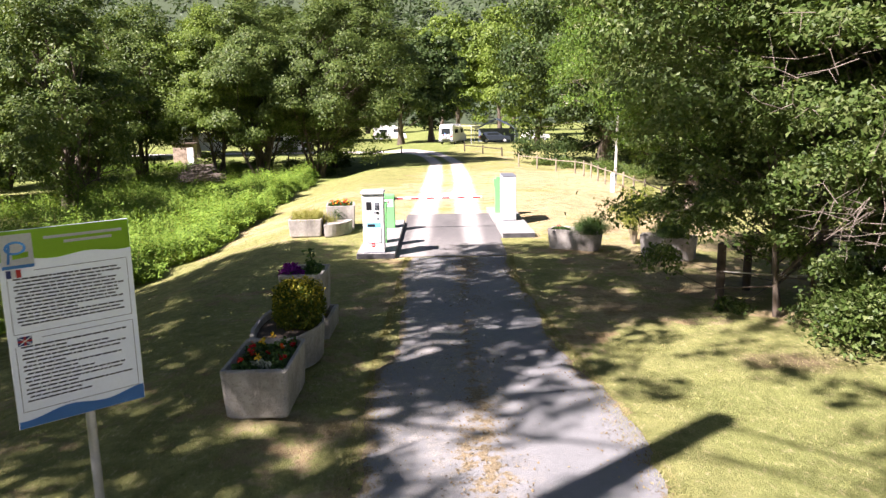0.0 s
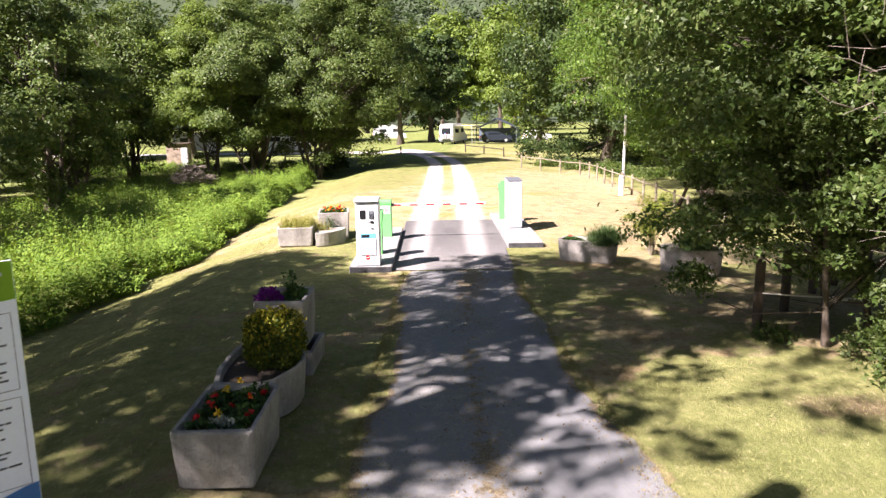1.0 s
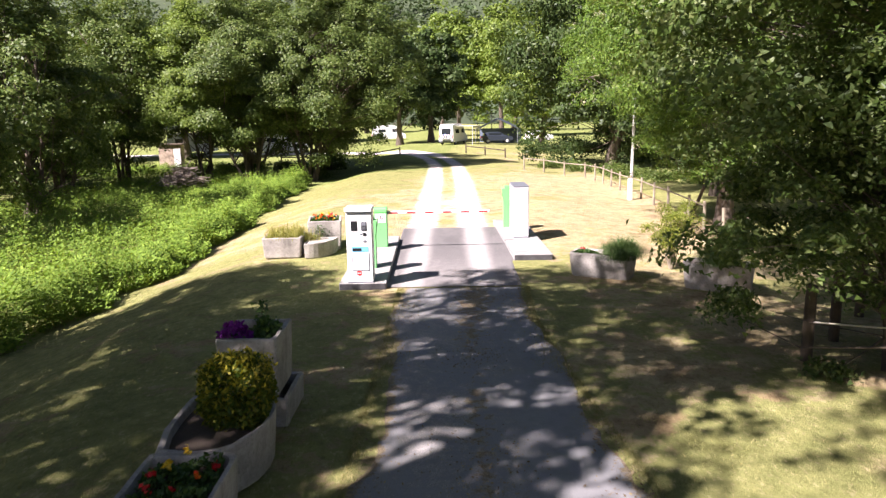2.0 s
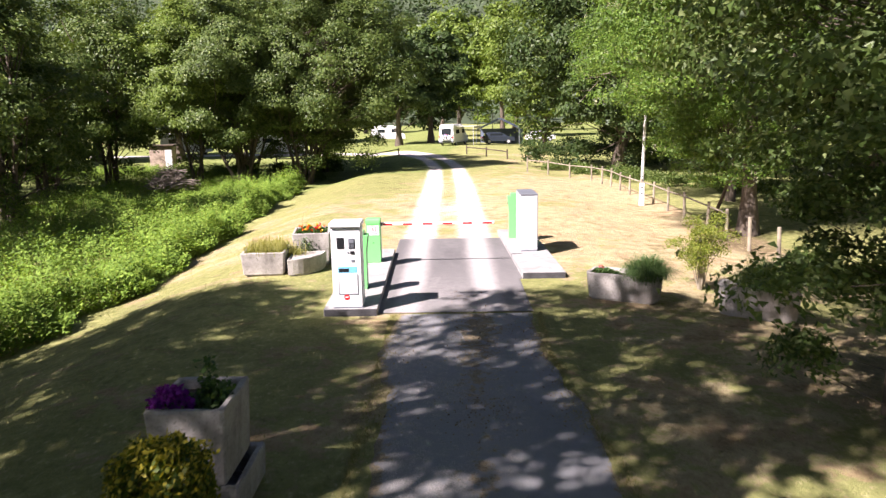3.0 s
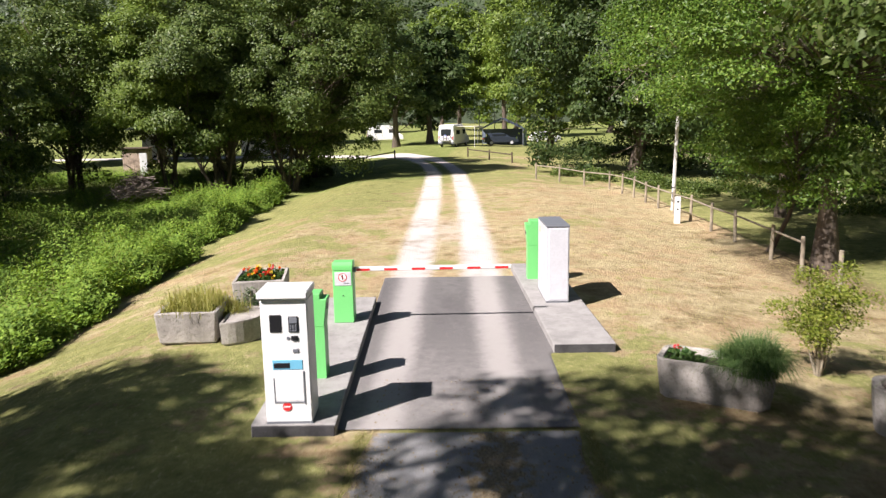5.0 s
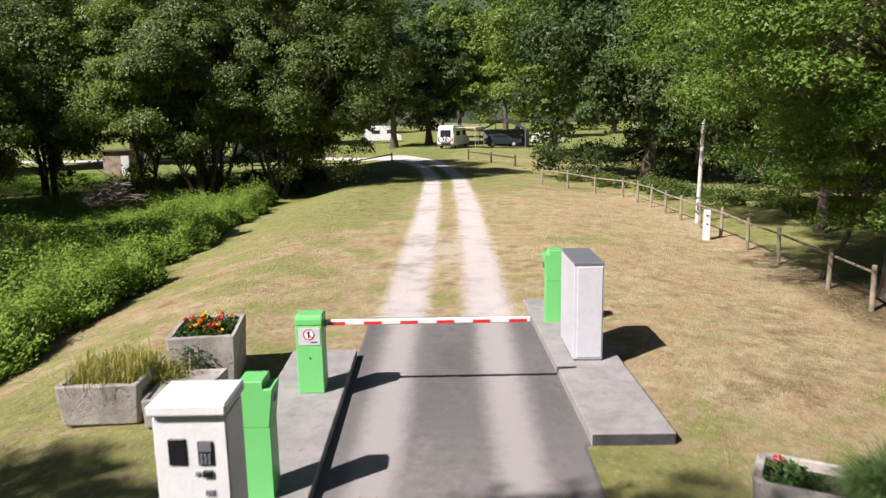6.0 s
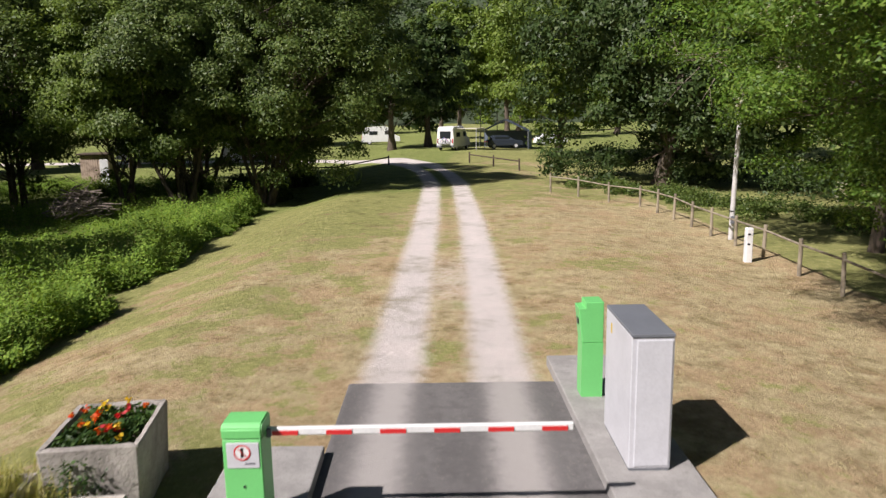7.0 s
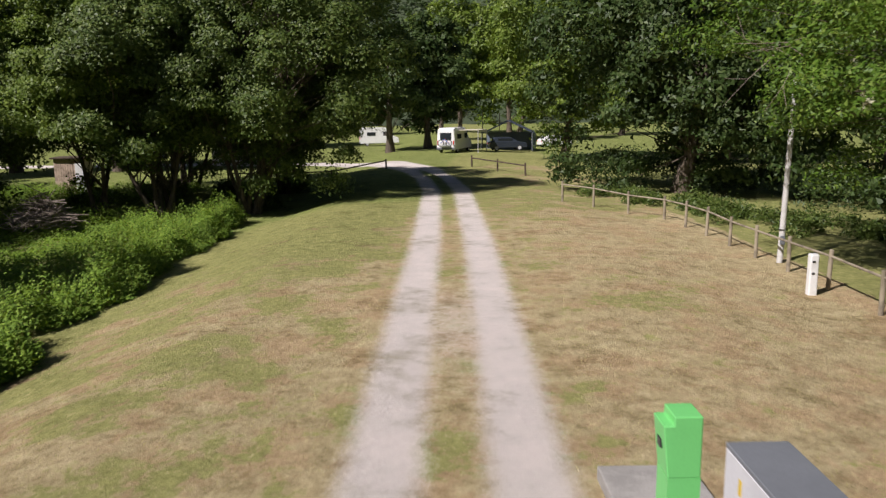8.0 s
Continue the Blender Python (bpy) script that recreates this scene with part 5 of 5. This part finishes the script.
def thicket(name, label, spots, count, size, leaf, seed):
    """Low tangled growth in rounded heaps."""
    rng = np.random.default_rng(seed)
    c = np.array([(x, y, float(gz(x, y)) + h * 0.35) for x, y, h, r in spots])
    pts = crown_points(rng, count, c, np.array([r for *_, r in spots]), 0.75)
    pts[:, 2] = np.maximum(pts[:, 2], gz(pts[:, 0], pts[:, 1]) + 0.03)
    v, q = leaves(pts, size, rng, three=True)
    tagged(np_part(name, v, q, leaf), label, "thicket", kind="stuff")


rng = np.random.default_rng(61)
thicket("bramble_thicket", "tangled dark brambles behind the fence", [(x, y, rng.uniform(0.2, 0.7), rng.uniform(0.4, 0.85)) for x, y in zip(np.linspace(8.0, 17.5, 60) + rng.normal(size=60) * 0.8, np.linspace(59, 37, 60) + rng.normal(size=60))], 30000, 0.12, LEAF_A, 62)
thicket("dark_undergrowth", "tall dark bushes under the trees beyond the fence", [(x, y, rng.uniform(0.8, 3.6), rng.uniform(0.8, 2.0)) for x, y in zip(np.linspace(8.4, 25, 40) + rng.normal(size=40) * 1.2, np.linspace(67, 46, 40) + rng.normal(size=40) * 2.0)], 24000, 0.17, LEAF_E, 65)
thicket("bush_undergrowth", "dark undergrowth below the alders", [(x, y, rng.uniform(0.3, 0.7), rng.uniform(0.5, 1.0)) for x, y in zip(rng.uniform(-22, -9, 26), rng.uniform(60, 68, 26))], 12000, 0.2, LEAF_A, 63)
thicket("lane_bushes", "tangled leafy bushes at the foot of the maples", [(x, y, rng.uniform(0.7, 2.6), rng.uniform(0.4, 0.75)) for x, y in zip(rng.uniform(6.0, 7.8, 16), rng.uniform(10.3, 11.8, 16))], 26000, 0.085, LEAF_D, 66)
thicket("bank_bushes", "leafy low bushes under the maples", [(x, y, rng.uniform(0.5, 1.2), rng.uniform(0.5, 0.9)) for x, y in zip(rng.uniform(7.2, 12, 12), rng.uniform(9.5, 12.5, 12))], 14000, 0.11, LEAF_D, 64)
build_meadow()


def build_brush():
    rng = random.Random(8)
    x, y = -17.8, 51.5
    ob = thing("brush_pile", x, y, float(gz(x, y)) + 0.4, 0, "heap of dry grey branches lying in the meadow", "brush pile")
    paths = []
    for i in range(170):
        a, r = rng.uniform(0, 6.28), rng.uniform(0, 1.25)
        z = max(0.05, 1.5 * (1 - r / 1.45)) * rng.uniform(0.3, 1)
        c = Vector((r * math.cos(a), r * math.sin(a), z))
        d = Vector((rng.gauss(0, 1), rng.gauss(0, 1), rng.gauss(0, 0.35))).normalized() * rng.uniform(0.3, 0.85)
        b = Vector((rng.gauss(0, 0.1), rng.gauss(0, 0.1), rng.gauss(0, 0.1)))
        w = rng.uniform(0.012, 0.035)
        lo = c - d
        lo.z = max(lo.z, 0.02)
        hi = c + d
        hi.z = max(hi.z, 0.02)
        paths.append([(tuple(lo), w), (tuple(c + b), w * 0.8), (tuple(hi), w * 0.4)])
    for p in paths:
        v, f = tubes([p], 5)
        np_part("branch", v, f, DEADWOOD, ob, smooth=True)


build_brush()


def build_lawn_blades():
    rng = np.random.default_rng(51)
    n = 160000
    y = 3 + 52 * rng.uniform(0, 1, n) ** 1.5
    x = rng.uniform(-9.0, 9.5, n)
    ok = ~((y < 18.9) & (x > -1.12) & (x < np.interp(y, [0, 6, 9, 12, 16.3, 19], [2.25, 2.2, 2.05, 1.7, 1.4, 1.5])))
    ok &= ~((y > 18.6) & (y < 28.0) & (x > -2.65) & (x < 2.55))
    ok &= (track_masks(x, y) < 0.35)
    x, y = x[ok], y[ok]
    n = len(x)
    z = gz(x, y)
    a = rng.uniform(0, 2 * math.pi, n)
    h = rng.uniform(0.01, 0.05, n)
    w = rng.uniform(0.003, 0.007, n)
    b = rng.normal(size=(n, 2)) * 0.025
    v = np.stack([np.stack([x - np.cos(a) * w, y - np.sin(a) * w, z - 0.005], 1), np.stack([x + np.cos(a) * w, y + np.sin(a) * w, z - 0.005], 1), np.stack([x + b[:, 0], y + b[:, 1], z + h], 1)], 1).reshape(-1, 3)
    tagged(np_part("lawn_blades", v, np.arange(3 * n).reshape(n, 3), BLADE), "short mown grass blades, half dry", "grass", kind="stuff")


build_lawn_blades()


def build_edge_tufts():
    rng = np.random.default_rng(57)
    n = 16000
    y = rng.uniform(4, 18.8, n)
    left = rng.random(n) < 0.5
    off = np.abs(rng.normal(size=n)) * 0.13 * (0.6 + 0.8 * (np.sin(y * 2.3) + np.sin(y * 0.9 + 1) > 0))
    x = np.where(left, -1.12 - 0.12 + off, np.interp(y, [0, 6, 9, 12, 16.3, 19], [2.2, 2.18, 2.02, 1.68, 1.38, 1.5]) + 0.12 - off)
    z = gz(x, y)
    a = rng.uniform(0, 2 * math.pi, n)
    h = rng.uniform(0.015, 0.05, n)
    w = rng.uniform(0.003, 0.007, n)
    b = rng.normal(size=(n, 2)) * 0.035
    v = np.stack([np.stack([x - np.cos(a) * w, y - np.sin(a) * w, z - 0.005], 1), np.stack([x + np.cos(a) * w, y + np.sin(a) * w, z - 0.005], 1), np.stack([x + b[:, 0], y + b[:, 1], z + h], 1)], 1).reshape(-1, 3)
    tagged(np_part("edge_grass", v, np.arange(3 * n).reshape(n, 3), BLADE), "ragged grass creeping over the lane's edges", "grass", kind="stuff")


build_edge_tufts()


def build_litter():
    rng = np.random.default_rng(71)
    n = 9000
    y = rng.uniform(-2, 20.5, n)
    kind = rng.random(n)
    x = np.where(kind < 0.55, rng.normal(size=n) * 0.32 + 0.3, np.where(kind < 0.75, -1.1 + np.abs(rng.normal(size=n)) * 0.25, np.interp(y, [0, 6, 9, 12, 16.3, 19], [2.2, 2.18, 2.02, 1.68, 1.38, 1.5]) - np.abs(rng.normal(size=n)) * 0.25))
    thick = np.sin(y * 1.9) + np.sin(y * 0.7 + 2) + rng.normal(size=n) * 0.6 > -0.2
    x, y = x[thick], y[thick]
    pts = np.stack([x, y, gz(x, y) + rng.uniform(0.022, 0.034, len(x))], 1)
    v, f = leaves(pts, 0.035, rng, up=3.0, narrow=0.6)
    tagged(np_part("leaf_litter", v, f, LITTER), "dry fallen leaves and grit on the lane", "litter", kind="stuff")


build_litter()


# ---- vehicles ----
def side_shell(profile, half, inset=0.06):
    """A body from its side outline, drawn in a little towards the roof."""
    bm = bmesh.new()
    top = max(p[1] for p in profile)
    k = [half - inset * max(0, (p[1] - 0.9)) / max(0.1, top - 0.9) for p in profile]
    lo = [bm.verts.new((-w, p[0], p[1])) for p, w in zip(profile, k)]
    hi = [bm.verts.new((w, p[0], p[1])) for p, w in zip(profile, k)]
    n = len(profile)
    bm.faces.new(lo)
    bm.faces.new(hi[::-1])
    for i in range(n):
        bm.faces.new((lo[i], lo[(i + 1) % n], hi[(i + 1) % n], hi[i]))
    bmesh.ops.recalc_face_normals(bm, faces=bm.faces)
    bmesh.ops.bevel(bm, geom=bm.edges[:], offset=0.05, segments=2, affect="EDGES")
    return bm


def wheel(parent, x, y, r=0.33):
    t = part("tyre", rod((x - 0.1, y, r), (x + 0.1, y, r), r, sides=18, bevel=0.03), RUBBER, parent)
    s = 1 if x > 0 else -1
    part("rim", rod((x + s * 0.09, y, r), (x + s * 0.115, y, r), r * 0.6, sides=14), ALU, t)


VAN = [(0, 0.35), (0, 1.1), (0.06, 2.45), (0.4, 2.6), (3.6, 2.6), (4.1, 2.35), (4.75, 1.45), (5.5, 1.1), (5.6, 0.4)]
CAR = [(0, 0.3), (0.02, 0.85), (0.25, 1.0), (0.75, 1.45), (2.3, 1.48), (3.1, 1.0), (4.1, 0.85), (4.2, 0.32)]


def van(x, y, turn, label, body=None, group=""):
    ob = thing("camper_van", x, y, float(gz(x, y)), turn, label, "camper van", group)
    b = part("body", side_shell(VAN, 1.0, 0.12), body or WHITE, ob)
    part("rear_window", box(-0.62, 0.62, -0.015, 0.05, 1.35, 2.1, 0.02), GLASS_DARK, b)
    part("bumper", box(-0.98, 0.98, -0.08, 0.08, 0.38, 0.6, 0.03), GREY, b)
    for s in (-1, 1):
        part("side_window", box(min(s * 0.9, s * 0.985), max(s * 0.9, s * 0.985), 1.0, 2.2, 1.45, 1.95, 0.02), GLASS_DARK, b)
        part("cab_window", box(min(s * 0.88, s * 0.975), max(s * 0.88, s * 0.975), 3.3, 4.2, 1.45, 2.0, 0.02), GLASS_DARK, b)
        part("tail_lamp", box(s * 0.86 - 0.06, s * 0.86 + 0.06, -0.02, 0.04, 0.85, 1.3, 0.01), RED, b)
        for yy in (1.0, 4.6):
            wheel(ob, s * 0.88, yy)
    return ob


def car(x, y, turn, label, mat, group=""):
    ob = thing("car", x, y, float(gz(x, y)), turn, label, "car", group)
    b = part("body", side_shell(CAR, 0.86, 0.18), mat, ob)
    part("rear_window", box(-0.55, 0.55, 0.3, 0.42, 1.05, 1.35, 0.02), GLASS_DARK, b)
    for s in (-1, 1):
        part("side_window", box(min(s * 0.7, s * 0.82), max(s * 0.7, s * 0.82), 0.9, 2.5, 1.02, 1.35, 0.02), GLASS_DARK, b)
        part("tail_lamp", box(s * 0.7 - 0.08, s * 0.7 + 0.08, -0.01, 0.05, 0.7, 0.85, 0.01), RED, b)
        for yy in (0.75, 3.3):
            wheel(ob, s * 0.76, yy, 0.31)
    return ob


v1 = van(-0.55, 97.0, -20, "white camper van with bicycles on its back and an open awning")
rack = part("bicycle_rack", box(-0.55, 0.55, -0.4, -0.06, 0.75, 0.8, 0.01), STEEL, v1)
for yy, m in ((-0.2, RED), (-0.33, SIGN_BLUE)):
    bk = part("bicycle", rod((-0.45, yy, 1.05), (0.0, yy, 1.45), 0.025, sides=6), m, v1, "bicycle hung on the rack")
    part("bicycle_bar", rod((0.0, yy, 1.45), (0.45, yy, 1.05), 0.025, sides=6), m, bk)
    for s in (-0.45, 0.45):
        bm = bmesh.new()
        for i in range(16):
            a, c = 2 * math.pi * i / 16, 2 * math.pi * (i + 1) / 16
            bm.faces.new([bm.verts.new((s + r * math.cos(t), yy, 1.05 + r * math.sin(t))) for r, t in ((0.29, a), (0.34, a), (0.34, c), (0.29, c))])
        part("bicycle_wheel", bm, RUBBER, bk)
aw = thing("awning", 0.85, 97.9, float(gz(0.85, 97.9)), -20, "cream cloth awning on thin poles at the van's side", "awning")
part("cloth", box(-0.1, 2.2, -0.2, 2.9, 2.32, 2.36, 0.01), CREAM, aw)
part("valance", box(2.17, 2.2, -0.2, 2.9, 2.1, 2.33, 0.0), CREAM, aw)
for p in ((2.15, -0.15), (2.15, 2.85)):
    part("pole", rod((p[0], p[1], -0.05), (p[0], p[1], 2.33), 0.03, sides=8), ALU, aw)


def tent(x, y, turn, sx, sy, eave, ridge, mat, label):
    ob = thing("tent", x, y, float(gz(x, y)), turn, label, "tent", "tents")
    bm = bmesh.new()
    a = [bm.verts.new(p) for p in ((-sx, -sy, eave), (sx, -sy, eave), (sx, sy, eave), (-sx, sy, eave), (0, -sy, ridge), (0, sy, ridge))]
    for q in ((0, 4, 5, 3), (1, 2, 5, 4)):
        bm.faces.new([a[i] for i in q])
    bmesh.ops.solidify(bm, geom=bm.faces[:], thickness=0.03)
    part("roof", bm, mat, ob)
    part("back_wall", box(-sx, sx, sy - 0.03, sy, 0, eave, 0.0), mat, ob)
    part("side_wall", box(sx - 0.03, sx, -sy, sy - 0.03, 0, eave, 0.0), mat, ob)
    for cx in (-sx, sx):
        part("pole", rod((cx * 0.98, -sy * 0.98, 0), (cx * 0.98, -sy * 0.98, eave), 0.03, sides=8), STEEL, ob)


tent(6.6, 104.5, -12, 2.9, 2.0, 2.0, 3.4, SLATE, "slate blue awning tent beside the vans")
car(4.1, 101.0, -82, "dark blue parked car beside the tent", CAR_GREY)
car(11.0, 112.0, -75, "white parked car beyond the tents", WHITE)
van(-13.0, 126.0, -80, "white motorhome parked on the far lawn")
van(-22.5, 90.0, -86, "white motorhome parked behind the alders", group="motorhomes")
van(-34.0, 92.0, -86, "white motorhome parked behind the alders", group="motorhomes")


def hut():
    x, y = -24.4, 67.4
    ob = thing("wooden_hut", x, y, float(gz(x, y)), 10, "small brown plank hut with white door behind the trees", "hut")
    w = part("wall", box(-0.92, 0.92, -0.8, 0.8, -0.1, 2.3, 0.01), PLANK, ob)
    for i in range(8):
        part("plank", box(-0.91 + i * 0.14, -0.79 + i * 0.14, -0.825, -0.8, 0.02, 2.28, 0.004), PLANK, w)
    part("door", box(0.32, 0.86, -0.83, -0.8, 0, 2.0, 0.01), WHITE, w, "white door")
    part("roof", box(-1.08, 1.08, -1.0, 1.0, 2.3, 2.4, 0.02), DARK_WOOD, ob)


hut()


def far_pole(x, y, h):
    ob = thing("pole", x, y, float(gz(x, y)), 0, "thin pale wooden pole on the far lawn", "pole", "far poles")
    part("shaft", rod((0, 0, -0.1), (0.02, 0, h), 0.06, 0.05, 10), POST_WOOD, ob)


for px, py, ph in ((1.2, 112.0, 4.6), (4.0, 113.0, 4.4), (6.2, 114.0, 4.2)):
    far_pole(px, py, ph)
